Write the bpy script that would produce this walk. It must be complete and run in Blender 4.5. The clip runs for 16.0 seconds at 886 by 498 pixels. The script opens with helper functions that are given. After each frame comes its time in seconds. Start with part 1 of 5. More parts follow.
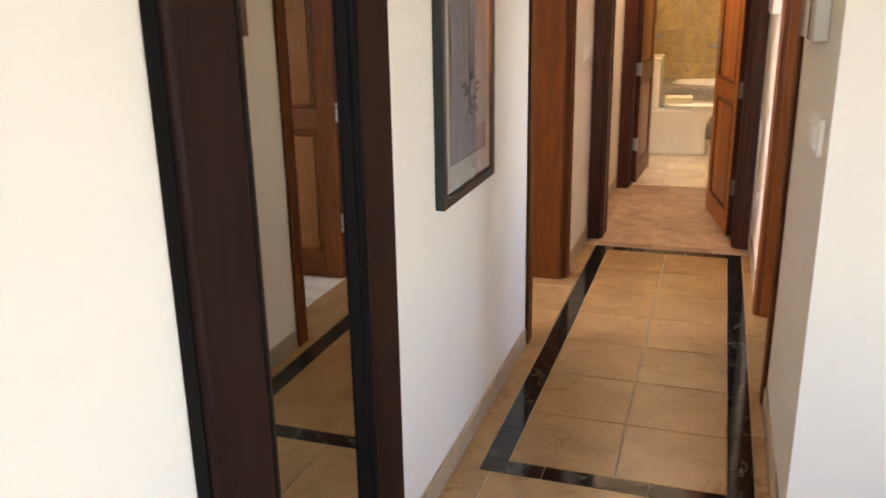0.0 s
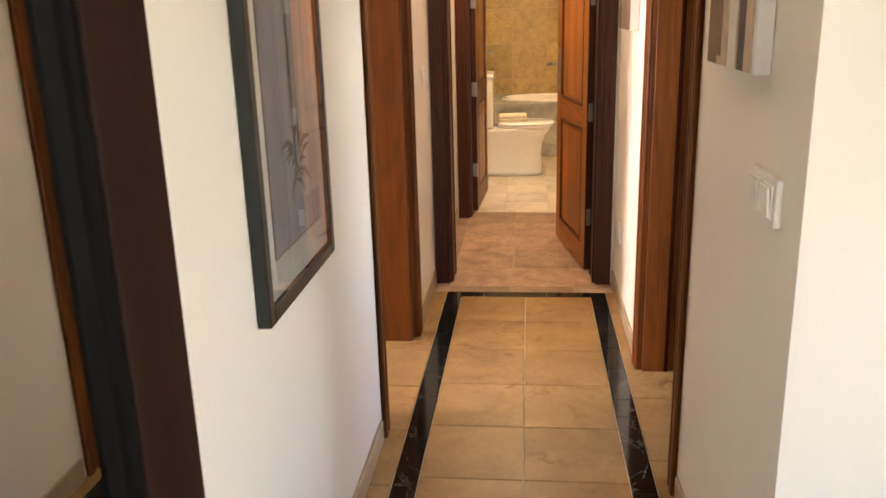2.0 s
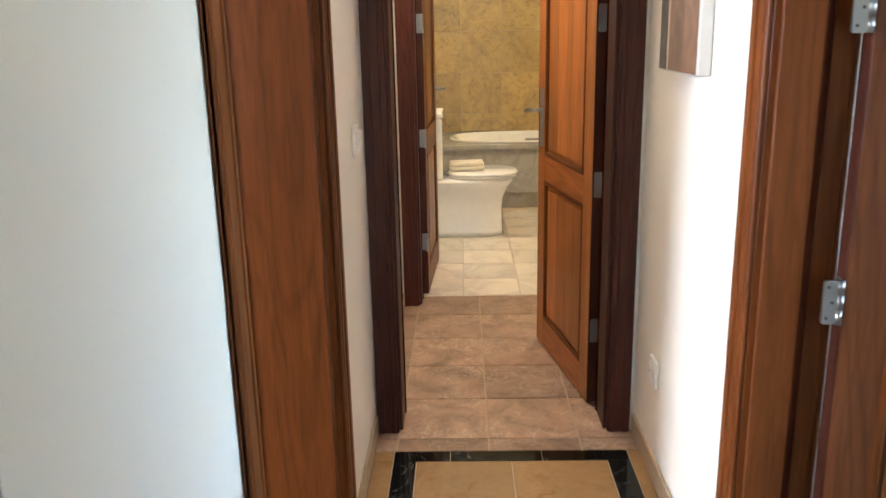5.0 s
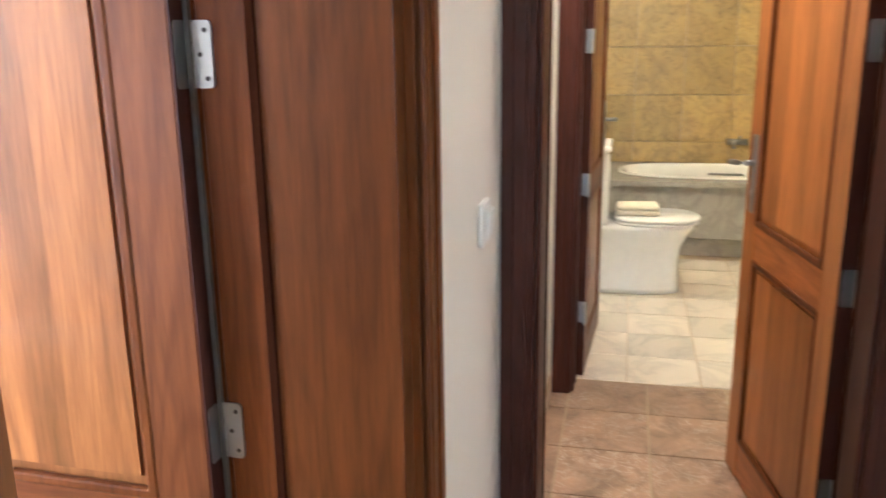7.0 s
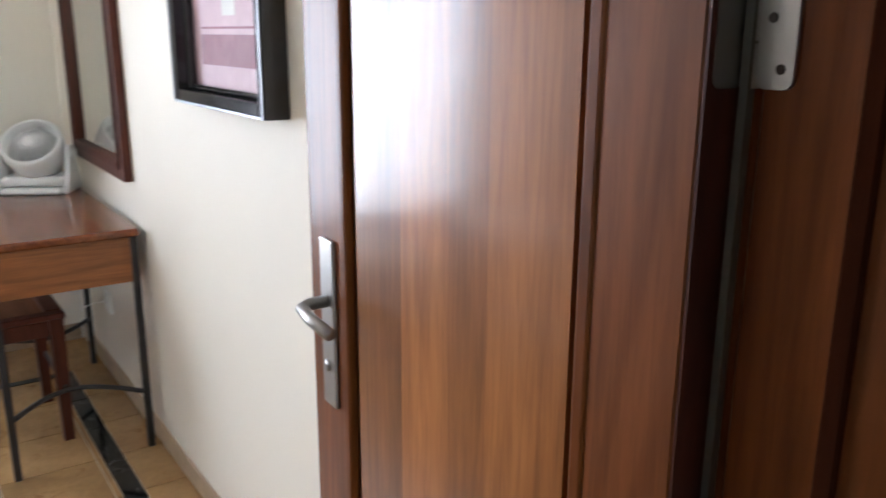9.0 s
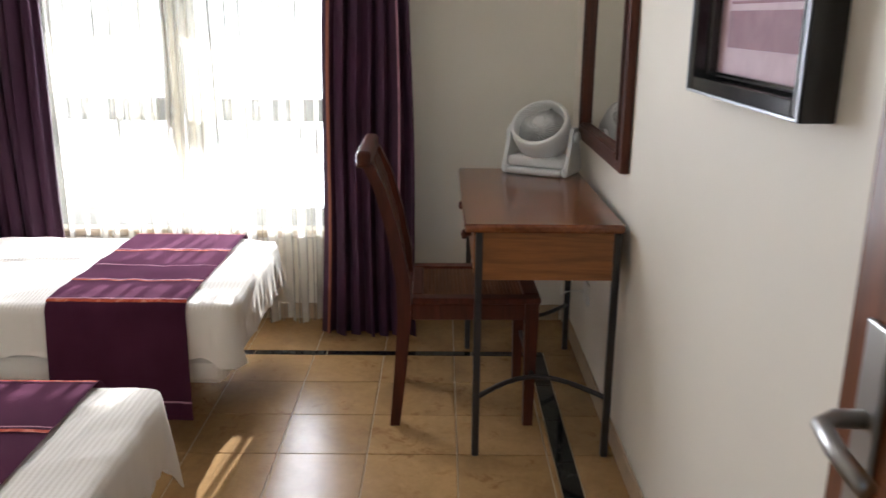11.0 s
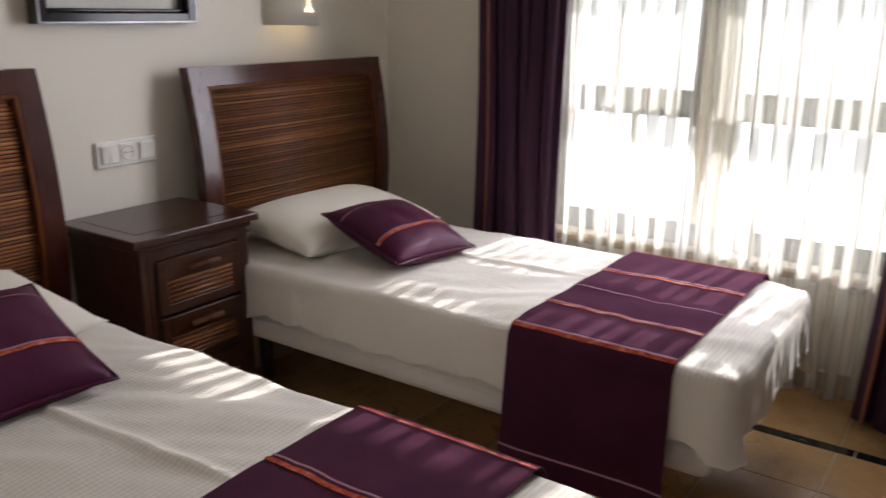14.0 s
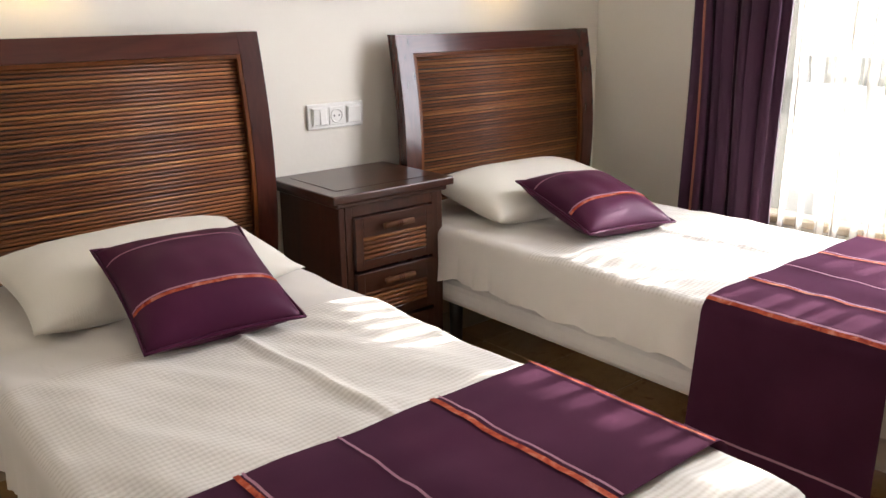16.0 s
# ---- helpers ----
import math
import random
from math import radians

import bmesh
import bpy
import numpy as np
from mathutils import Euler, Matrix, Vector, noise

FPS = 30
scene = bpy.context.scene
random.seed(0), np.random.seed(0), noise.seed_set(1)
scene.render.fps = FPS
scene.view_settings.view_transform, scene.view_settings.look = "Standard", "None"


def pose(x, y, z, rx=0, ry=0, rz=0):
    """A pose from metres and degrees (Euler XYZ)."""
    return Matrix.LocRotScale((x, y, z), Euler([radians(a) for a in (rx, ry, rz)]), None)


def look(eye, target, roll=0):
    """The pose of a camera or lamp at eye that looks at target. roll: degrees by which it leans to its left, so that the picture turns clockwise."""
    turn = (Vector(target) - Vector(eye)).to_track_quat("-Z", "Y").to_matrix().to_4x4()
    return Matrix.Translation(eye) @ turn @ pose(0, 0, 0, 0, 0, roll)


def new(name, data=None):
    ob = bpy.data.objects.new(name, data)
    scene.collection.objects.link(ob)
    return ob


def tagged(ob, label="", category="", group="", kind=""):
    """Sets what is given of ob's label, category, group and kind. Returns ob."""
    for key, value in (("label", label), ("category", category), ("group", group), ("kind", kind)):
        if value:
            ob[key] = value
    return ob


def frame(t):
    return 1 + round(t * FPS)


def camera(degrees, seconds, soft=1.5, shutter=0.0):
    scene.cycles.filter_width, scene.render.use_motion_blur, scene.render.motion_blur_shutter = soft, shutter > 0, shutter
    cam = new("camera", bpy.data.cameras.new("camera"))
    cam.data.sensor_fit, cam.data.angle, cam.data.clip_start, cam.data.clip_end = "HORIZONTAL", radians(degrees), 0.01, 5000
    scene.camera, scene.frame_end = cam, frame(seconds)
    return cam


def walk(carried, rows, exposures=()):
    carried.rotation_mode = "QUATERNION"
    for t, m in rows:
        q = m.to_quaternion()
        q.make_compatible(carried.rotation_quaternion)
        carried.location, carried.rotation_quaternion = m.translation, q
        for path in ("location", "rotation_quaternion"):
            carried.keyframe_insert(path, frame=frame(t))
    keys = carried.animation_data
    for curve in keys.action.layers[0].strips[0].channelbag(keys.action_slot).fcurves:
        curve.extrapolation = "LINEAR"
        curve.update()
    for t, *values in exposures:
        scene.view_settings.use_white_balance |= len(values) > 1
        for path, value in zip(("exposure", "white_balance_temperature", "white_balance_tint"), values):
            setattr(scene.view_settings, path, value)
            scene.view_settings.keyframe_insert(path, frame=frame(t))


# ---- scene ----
cam = camera(56.7, 16.0, shutter=0.4)
PATH = [
    (0, (0.222, 0.143, 1.323), (-0.387, 1.957, 0.741), -1.0),
    (0.5, (0.18, 0.196, 1.324), (-0.283, 2.054, 0.745), -0.8),
    (1, (0.116, 0.377, 1.323), (-0.259, 2.255, 0.748), -1.0),
    (1.5, (0.091, 0.536, 1.325), (-0.204, 2.43, 0.756), -1.3),
    (2, (0.034, 0.754, 1.34), (-0.174, 2.662, 0.778), -1.6),
    (2.5, (0.0, 0.971, 1.345), (-0.119, 2.888, 0.788), -1.6),
    (3, (0.002, 1.223, 1.353), (-0.069, 3.144, 0.803), -1.5),
    (3.5, (-0.036, 1.414, 1.353), (-0.085, 3.339, 0.81), -1.3),
    (4, (-0.063, 1.618, 1.356), (-0.108, 3.545, 0.82), -1.2),
    (6.3, (-0.183, 2.717, 1.379), (-0.302, 4.648, 0.871), -1.4),
    (6.5, (-0.178, 2.793, 1.392), (-0.35, 4.72, 0.885), -1.0),
    (7, (-0.169, 2.933, 1.396), (-0.597, 4.823, 0.9), -0.8),
    (7.5, (-0.211, 3.083, 1.393), (-0.944, 4.879, 0.904), -0.5),
    (8, (-0.368, 3.241, 1.381), (-1.282, 4.969, 0.945), 0.1),
    (8.5, (-0.408, 3.403, 1.378), (-1.72, 4.829, 0.88), -0.1),
    (9, (-0.408, 3.492, 1.369), (-2.002, 4.587, 0.862), 0.3),
    (9.5, (-0.467, 3.58, 1.354), (-2.225, 4.38, 0.836), 0.5),
    (10, (-0.542, 3.629, 1.356), (-2.408, 4.119, 0.828), 0.5),
    (10.2, (-0.562, 3.637, 1.359), (-2.457, 3.992, 0.827), 0.5),
    (12.3, (-1.089, 3.469, 1.316), (-2.98, 3.137, 0.757), 0.5),
    (12.5, (-1.137, 3.46, 1.311), (-3.012, 3.049, 0.75), 0.5),
    (13, (-1.247, 3.439, 1.301), (-3.069, 2.834, 0.741), 0.4),
    (13.5, (-1.332, 3.385, 1.281), (-3.064, 2.554, 0.726), 0.7),
    (14, (-1.387, 3.362, 1.265), (-2.962, 2.261, 0.71), 0.3),
    (14.5, (-1.412, 3.369, 1.242), (-2.825, 2.066, 0.689), 0.1),
    (15, (-1.422, 3.381, 1.217), (-2.731, 1.973, 0.663), -0.3),
    (15.5, (-1.43, 3.389, 1.193), (-2.693, 1.941, 0.638), -0.6),
    (16, (-1.443, 3.392, 1.168), (-2.672, 1.918, 0.606), -0.7),
]
EXPOSURES = ((0, 4.7, 7000, 26), (1.5, 4.85, 7800, 26), (2.5, 4.75, 7000, 24), (3.2, 4.65, 7400, 24), (4.2, 4.65, 6300, 17), (6.3, 5.1, 5100, 10), (7.5, 4.95, 4900, 9), (8, 4.6, 4900, 7), (8.5, 3.75, 5300, 8),
             (9, 3.3, 5500, 9), (10.2, 2.95, 5700, 10), (12.3, 1.8, 6050, 11), (13.5, 1.6, 6050, 11), (14.5, 1.65, 6250, 18), (15.2, 2.4, 6150, 14), (16, 2.6, 6150, 13))
walk(cam, [(t, look(e, g, r)) for t, e, g, r in PATH], EXPOSURES)

# ---- light ----
world = bpy.data.worlds.new("sky_world")
scene.world = world
world.use_nodes = True
SUN_EL, SUN_AZ = 22.5, 276.3
SKY_GLOW = 0.9
wn = world.node_tree
sky = wn.nodes.new("ShaderNodeTexSky")
sky.sky_type = "NISHITA"
sky.sun_disc = False
sky.sun_elevation = radians(SUN_EL)
sky.sun_rotation = radians(SUN_AZ)
wn.links.new(sky.outputs[0], wn.nodes["Background"].inputs[0])
wn.nodes["Background"].inputs[1].default_value = 0.12


def lamp(name, kind, place, target, energy, colour=(1, 1, 1), size=0.1, size_y=None, spread=180):
    data = bpy.data.lights.new(name, kind)
    data.energy, data.color = energy, colour
    if kind == "AREA":
        data.shape, data.size, data.size_y = "RECTANGLE", size, size_y or size
        data.spread = radians(spread)
    elif kind == "SUN":
        data.angle = size
    else:
        data.shadow_soft_size = size
    ob = new(name, data)
    ob.matrix_world = look(place, target)
    return ob


SUN_WAY = Vector((1.0, -0.11, -0.42))
lamp("sun", "SUN", (0, 0, 5), Vector((0, 0, 5)) + SUN_WAY, 3.0, (1, 0.95, 0.86), radians(0.4))
lamp("window_daylight", "AREA", (-4.125, 2.5, 1.30), (0, 2.0, 0.85), 8.4, (0.97, 0.95, 0.98), 1.05, 1.7, 160)
lamp("living_daylight", "AREA", (2.9, 0.2, 1.4), (0, 1.2, 1.0), 0.38, (0.97, 0.97, 1), 1.6, 1.3)
# Fill added at an unseen south opening to brighten the hall's right wall.
lamp("terrace_daylight", "AREA", (-0.08, -2.15, 1.35), (0.1, 2.0, 1.1), 0.42, (1, 0.97, 0.98), 1.0, 1.4)
lamp("side_room_daylight", "AREA", (2.3, 3.1, 1.5), (0, 3.1, 0.9), 0.25, (0.95, 0.97, 1), 1.2, 1.4)
lamp("lobby_lamp", "AREA", (0.0, 5.35, 2.48), (0.0, 5.35, 0), 1.15, (1, 0.80, 0.56), 0.7, 0.8)
lamp("bath_lamp", "POINT", (-0.46, 7.25, 2.25), (0, 5, 0), 2.0, (1, 0.80, 0.50), 0.06)
# Unseen fill lights hugging the left wall, added to brighten the right wall.
lamp("hall_lamp", "POINT", (-0.39, 4.15, 2.36), (0, 5, 0), 0.32, (1, 0.86, 0.68), 0.035)
lamp("hall_lamp", "POINT", (-0.39, 2.2, 2.40), (0, 5, 0), 0.12, (1, 0.77, 0.50), 0.035)

# ---- tools ----
def bm_box(bm, x0, x1, y0, y1, z0, z1, bevel=0.0, seg=1):
    """A box between two corners, with its edges rounded by bevel."""
    r = bmesh.ops.create_cube(bm, size=1.0)
    vs = r["verts"]
    for v in vs:
        v.co = Vector((x0 + (v.co.x + 0.5) * (x1 - x0), y0 + (v.co.y + 0.5) * (y1 - y0), z0 + (v.co.z + 0.5) * (z1 - z0)))
    if bevel > 0:
        es = list({e for v in vs for e in v.link_edges})
        bmesh.ops.bevel(bm, geom=es, offset=bevel, segments=seg, profile=0.5, affect="EDGES")
    return bm


def boxes(*rows, bevel=0.0, seg=1):
    bm = bmesh.new()
    for r in rows:
        bm_box(bm, *r, bevel=bevel, seg=seg)
    return bm


def cyl(bm, p0, p1, r0, r1=None, n=14):
    """A closed tapered rod from p0 to p1."""
    p0, p1 = Vector(p0), Vector(p1)
    r1 = r0 if r1 is None else r1
    axis = (p1 - p0).normalized()
    q = axis.to_track_quat("Z", "Y").to_matrix()
    rings = []
    for p, r in ((p0, r0), (p1, r1)):
        rings.append([bm.verts.new(p + q @ Vector((r * math.cos(2 * math.pi * i / n), r * math.sin(2 * math.pi * i / n), 0))) for i in range(n)])
    for i in range(n):
        bm.faces.new((rings[0][i], rings[0][(i + 1) % n], rings[1][(i + 1) % n], rings[1][i]))
    bm.faces.new(rings[0][::-1])
    bm.faces.new(rings[1])
    return bm


def tube(bm, pts, r, n=10):
    """A round bar along a line of points."""
    pts = [Vector(p) for p in pts]
    rings = []
    for i, p in enumerate(pts):
        d = (pts[min(i + 1, len(pts) - 1)] - pts[max(i - 1, 0)]).normalized()
        q = d.to_track_quat("Z", "Y").to_matrix()
        rings.append([bm.verts.new(p + q @ Vector((r * math.cos(2 * math.pi * k / n), r * math.sin(2 * math.pi * k / n), 0))) for k in range(n)])
    for a, b in zip(rings, rings[1:]):
        best = min(range(n), key=lambda s: (a[0].co - b[s].co).length)
        for k in range(n):
            bm.faces.new((a[k], a[(k + 1) % n], b[(k + 1 + best) % n], b[(k + best) % n]))
    bm.faces.new(rings[0][::-1])
    bm.faces.new(rings[-1])
    return bm


def lathe(bm, profile, n=32, squash=(1, 1), at=(0, 0, 0)):
    """Turns a profile of (radius, z) about z."""
    rings = []
    for r, z in profile:
        rings.append([bm.verts.new((at[0] + r * squash[0] * math.cos(2 * math.pi * i / n), at[1] + r * squash[1] * math.sin(2 * math.pi * i / n), at[2] + z)) for i in range(n)])
    for a, b in zip(rings, rings[1:]):
        for i in range(n):
            bm.faces.new((a[i], a[(i + 1) % n], b[(i + 1) % n], b[i]))
    bm.faces.new(rings[0][::-1])
    bm.faces.new(rings[-1])
    return bm


def mesh_of(name, bm, material, smooth=False):
    me = bpy.data.meshes.new(name)
    bmesh.ops.recalc_face_normals(bm, faces=bm.faces)
    bm.to_mesh(me)
    bm.free()
    me.materials.append(material)
    if smooth:
        for p in me.polygons:
            p.use_smooth = True
    return me


def part(name, bm, material, parent=None, label="", smooth=False, at=None):
    ob = new(name, mesh_of(name, bm, material, smooth))
    if parent is not None:
        ob.parent = parent
    if at is not None:
        ob.matrix_basis = at
    if label:
        tagged(ob, label)
    return ob


def thing(name, m, label, category, group="", kind=""):
    ob = new(name)
    ob.matrix_basis = m
    ob.empty_display_size = 0.05
    return tagged(ob, label, category, group, kind)


def structure(name, bm, material, label, category):
    return tagged(part(name, bm, material), label, category, "", "structure")


# ---- materials ----
class Nodes:
    """A short hand for a node tree with a Principled surface."""

    def __init__(self, name):
        self.m = bpy.data.materials.new(name)
        self.m.use_nodes = True
        self.t = self.m.node_tree
        self.b = self.t.nodes["Principled BSDF"]

    def add(self, kind, **inputs):
        n = self.t.nodes.new(kind)
        for k, v in inputs.items():
            n.inputs[k].default_value = v
        return n

    def link(self, a, b):
        self.t.links.new(a, b)

    def coords(self, scale, kind="Object", jitter=True):
        tc = self.add("ShaderNodeTexCoord")
        mp = self.add("ShaderNodeMapping")
        mp.inputs["Scale"].default_value = scale
        self.link(tc.outputs[kind], mp.inputs["Vector"])
        if jitter:
            oi = self.add("ShaderNodeObjectInfo")
            mul = self.add("ShaderNodeMath")
            mul.operation = "MULTIPLY"
            mul.inputs[1].default_value = 37.0
            self.link(oi.outputs["Random"], mul.inputs[0])
            self.link(mul.outputs[0], mp.inputs["Location"])
        return mp.outputs[0]

    def noise(self, vec, scale, detail=4, rough=0.55, dist=0.0):
        n = self.add("ShaderNodeTexNoise")
        n.inputs["Scale"].default_value = scale
        n.inputs["Detail"].default_value = detail
        n.inputs["Roughness"].default_value = rough
        n.inputs["Distortion"].default_value = dist
        self.link(vec, n.inputs["Vector"])
        return n.outputs["Fac"]

    def ramp(self, fac, *stops):
        r = self.add("ShaderNodeValToRGB")
        e = r.color_ramp.elements
        while len(e) < len(stops):
            e.new(0.5)
        for el, (p, c) in zip(e, stops):
            el.position, el.color = p, (*c, 1)
        self.link(fac, r.inputs[0])
        return r.outputs[0]

    def mix(self, fac, a, b, mode="MIX"):
        n = self.add("ShaderNodeMix")
        n.data_type, n.blend_type = "RGBA", mode
        for sock, v in ((n.inputs[0], fac), (n.inputs[6], a), (n.inputs[7], b)):
            if isinstance(v, (int, float)):
                sock.default_value = v
            elif isinstance(v, tuple):
                sock.default_value = (*v, 1)
            else:
                self.link(v, sock)
        return n.outputs[2]

    def vary(self, colour, low=0.8, high=1.15):
        oi = self.add("ShaderNodeObjectInfo")
        r = self.ramp(oi.outputs["Random"], (0, (low,) * 3), (1, (high,) * 3))
        return self.mix(1.0, colour, r, "MULTIPLY")

    def bump(self, fac, strength, distance=0.002):
        n = self.add("ShaderNodeBump")
        n.inputs["Strength"].default_value = strength
        n.inputs["Distance"].default_value = distance
        self.link(fac, n.inputs["Height"])
        self.link(n.outputs[0], self.b.inputs["Normal"])

    def done(self, colour, rough=0.5, **extra):
        if isinstance(colour, tuple):
            self.b.inputs["Base Color"].default_value = (*colour, 1)
        else:
            self.link(colour, self.b.inputs["Base Color"])
        if isinstance(rough, (int, float)):
            self.b.inputs["Roughness"].default_value = rough
        else:
            self.link(rough, self.b.inputs["Roughness"])
        for k, v in extra.items():
            self.b.inputs[k.replace("_", " ")].default_value = v
        return self.m


def shade(c, k):
    return tuple(min(1, v * k) for v in c)


def plaster(name, c):
    n = Nodes(name)
    v = n.coords((1, 1, 1), jitter=False)
    big = n.noise(v, 1.3, 3)
    fine = n.noise(v, 60, 5)
    col = n.ramp(big, (0.3, shade(c, 0.94)), (0.7, c))
    n.bump(fine, 0.12, 0.003)
    return n.done(col, 0.62)


def wood(name, c, grain="z", rough=0.36, vary=(0.8, 1.2), coat=0.2, figure=0.45, gloss=0.3):
    n = Nodes(name)
    s = {"x": (1.2, 16, 16), "y": (16, 1.2, 16), "z": (16, 16, 1.2)}[grain]
    wide = {"x": (0.55, 5, 5), "y": (5, 0.55, 5), "z": (5, 5, 0.55)}[grain]
    v = n.coords(s)
    a = n.noise(v, 1.6, 6, 0.6, 1.6)
    f = n.noise(v, 9.0, 3, 0.6, 0.4)
    low = n.noise(n.coords(wide), 1.0, 2, 0.4, 0.5)
    m = n.add("ShaderNodeMath")
    m.operation = "MULTIPLY"
    m.inputs[1].default_value = 95.0
    n.link(low, m.inputs[0])
    ring = n.add("ShaderNodeMath")
    ring.operation = "SINE"
    n.link(m.outputs[0], ring.inputs[0])
    half = n.add("ShaderNodeMath")
    half.operation = "MULTIPLY_ADD"
    half.inputs[1].default_value = half.inputs[2].default_value = 0.5
    n.link(ring.outputs[0], half.inputs[0])
    col = n.ramp(a, (0.25, shade(c, 0.62)), (0.5, c), (0.78, shade(c, 1.35)))
    col = n.mix(0.30, col, n.ramp(f, (0.3, shade(c, 0.5)), (0.7, shade(c, 1.3))))
    col = n.mix(figure, col, n.mix(1.0, col, n.ramp(half.outputs[0], (0.0, (0.62, 0.56, 0.5)), (0.35, (1, 1, 1)), (1.0, (1.14, 1.12, 1.08))), "MULTIPLY"))
    col = n.mix(0.5, col, n.mix(1.0, col, n.ramp(low, (0.3, (0.62, 0.55, 0.5)), (0.65, (1.25, 1.25, 1.25))), "MULTIPLY"))
    col = n.vary(col, *vary)
    n.bump(f, 0.06, 0.001)
    return n.done(col, rough, Coat_Weight=coat, Coat_Roughness=0.13, Specular_IOR_Level=gloss)


def travertine(name, c, rough=0.16, vary=(0.93, 1.06), stain=0.55, relief=0.04):
    """Filled travertine: soft clouds, small rust stains and pits."""
    n = Nodes(name)
    v = n.coords((1, 1, 1))
    big = n.noise(v, 4.5, 8, 0.62, 0.6)
    fine = n.noise(v, 45, 4, 0.6)
    spots = n.noise(v, 11, 6, 0.7, 1.0)
    where = n.noise(v, 2.6, 2)
    col = n.ramp(big, (0.30, shade(c, 0.80)), (0.5, c), (0.70, shade(c, 1.2)))
    col = n.mix(0.25, col, n.mix(1.0, col, n.ramp(fine, (0.3, (0.7,) * 3), (0.7, (1.2,) * 3)), "MULTIPLY"))
    m = n.mix(1.0, n.ramp(spots, (0.55, (0,) * 3), (0.63, (1,) * 3)), n.ramp(where, (0.46, (0.05,) * 3), (0.60, (stain,) * 3)), "MULTIPLY")
    col = n.mix(m, col, (c[0] * 0.62, c[1] * 0.50, c[2] * 0.38))
    col = n.vary(col, *vary)
    n.bump(fine, relief, 0.001)
    return n.done(col, rough)


def veined(name, base, vein, rough=0.1, scale=6.0, sharp=0.02, vary=(0.9, 1.08)):
    n = Nodes(name)
    v = n.coords((1, 1, 1))
    a = n.noise(v, scale, 7, 0.6, 2.0)
    d = n.add("ShaderNodeMath")
    d.operation = "SUBTRACT"
    d.inputs[1].default_value = 0.5
    n.link(a, d.inputs[0])
    ab = n.add("ShaderNodeMath")
    ab.operation = "ABSOLUTE"
    n.link(d.outputs[0], ab.inputs[0])
    col = n.ramp(ab.outputs[0], (0.0, vein), (sharp, base))
    cloud = n.noise(v, 3, 4)
    col = n.mix(0.5, col, n.ramp(cloud, (0.3, shade(base, 0.75)), (0.7, base)), "MIX")
    col = n.vary(col, *vary)
    return n.done(col, rough)


def metal(name, c, rough):
    n = Nodes(name)
    f = n.noise(n.coords((1, 1, 6)), 60, 3)
    r = n.ramp(f, (0.3, (rough * 0.97,) * 3), (0.7, (rough * 1.03,) * 3))
    return n.done(c, r, Metallic=1.0)


def plastic(name, c, rough=0.35):
    n = Nodes(name)
    f = n.noise(n.coords((1, 1, 1)), 20, 3)
    return n.done(n.ramp(f, (0.3, shade(c, 0.95)), (0.7, c)), rough)


def cloth(name, c, rough=0.85, weave=(300, 300, 300), sheen=0.0, bump=0.3, vary=0.12):
    n = Nodes(name)
    v = n.coords((1, 1, 1))
    w = n.noise(n.coords(weave, jitter=False), 1.0, 2)
    big = n.noise(v, 4, 3)
    col = n.ramp(big, (0.3, shade(c, 1 - vary)), (0.7, shade(c, 1 + vary / 2)))
    n.bump(w, bump, 0.0015)
    return n.done(col, rough, Sheen_Weight=sheen)


M_WALL = plaster("cream_plaster", (0.80, 0.75, 0.645))
M_CEIL = plaster("ceiling_plaster", (0.82, 0.80, 0.75))
M_DARK = wood("dark_mahogany", (0.058, 0.0165, 0.009), rough=0.45, coat=0.03, gloss=0.18)
M_DARKX = wood("dark_mahogany_across", (0.058, 0.0165, 0.009), "x", rough=0.45, coat=0.03, gloss=0.18)
M_JAMB = wood("red_mahogany", (0.128, 0.038, 0.0078), rough=0.42, coat=0.03, gloss=0.12, figure=0.3)
M_DOOR = wood("door_board_mahogany", (0.295, 0.112, 0.031), rough=0.42, vary=(0.62, 1.12), coat=0.38, figure=0.2, gloss=0.14)
M_DOORPALE = wood("orange_door_board", (0.44, 0.165, 0.038), rough=0.4, vary=(0.75, 1.12), coat=0.3, figure=0.2, gloss=0.14)
M_GROOVE = wood("shadowed_mahogany", (0.030, 0.009, 0.004), rough=0.7, coat=0.0, gloss=0.0)
M_RAILPALE = wood("orange_door_rail", (0.40, 0.14, 0.033), "x", rough=0.4, vary=(0.85, 1.1), coat=0.3, gloss=0.14)
M_STILE = wood("door_stile_mahogany", (0.150, 0.048, 0.014), rough=0.4, vary=(0.85, 1.12), coat=0.10, gloss=0.14)
M_DOORX = wood("door_rail_mahogany", (0.150, 0.048, 0.014), "x", rough=0.4, vary=(0.85, 1.12), coat=0.10, gloss=0.14)
M_FLOOR = travertine("beige_floor_tile", (0.335, 0.200, 0.082), 0.26, (0.93, 1.06), 0.75)
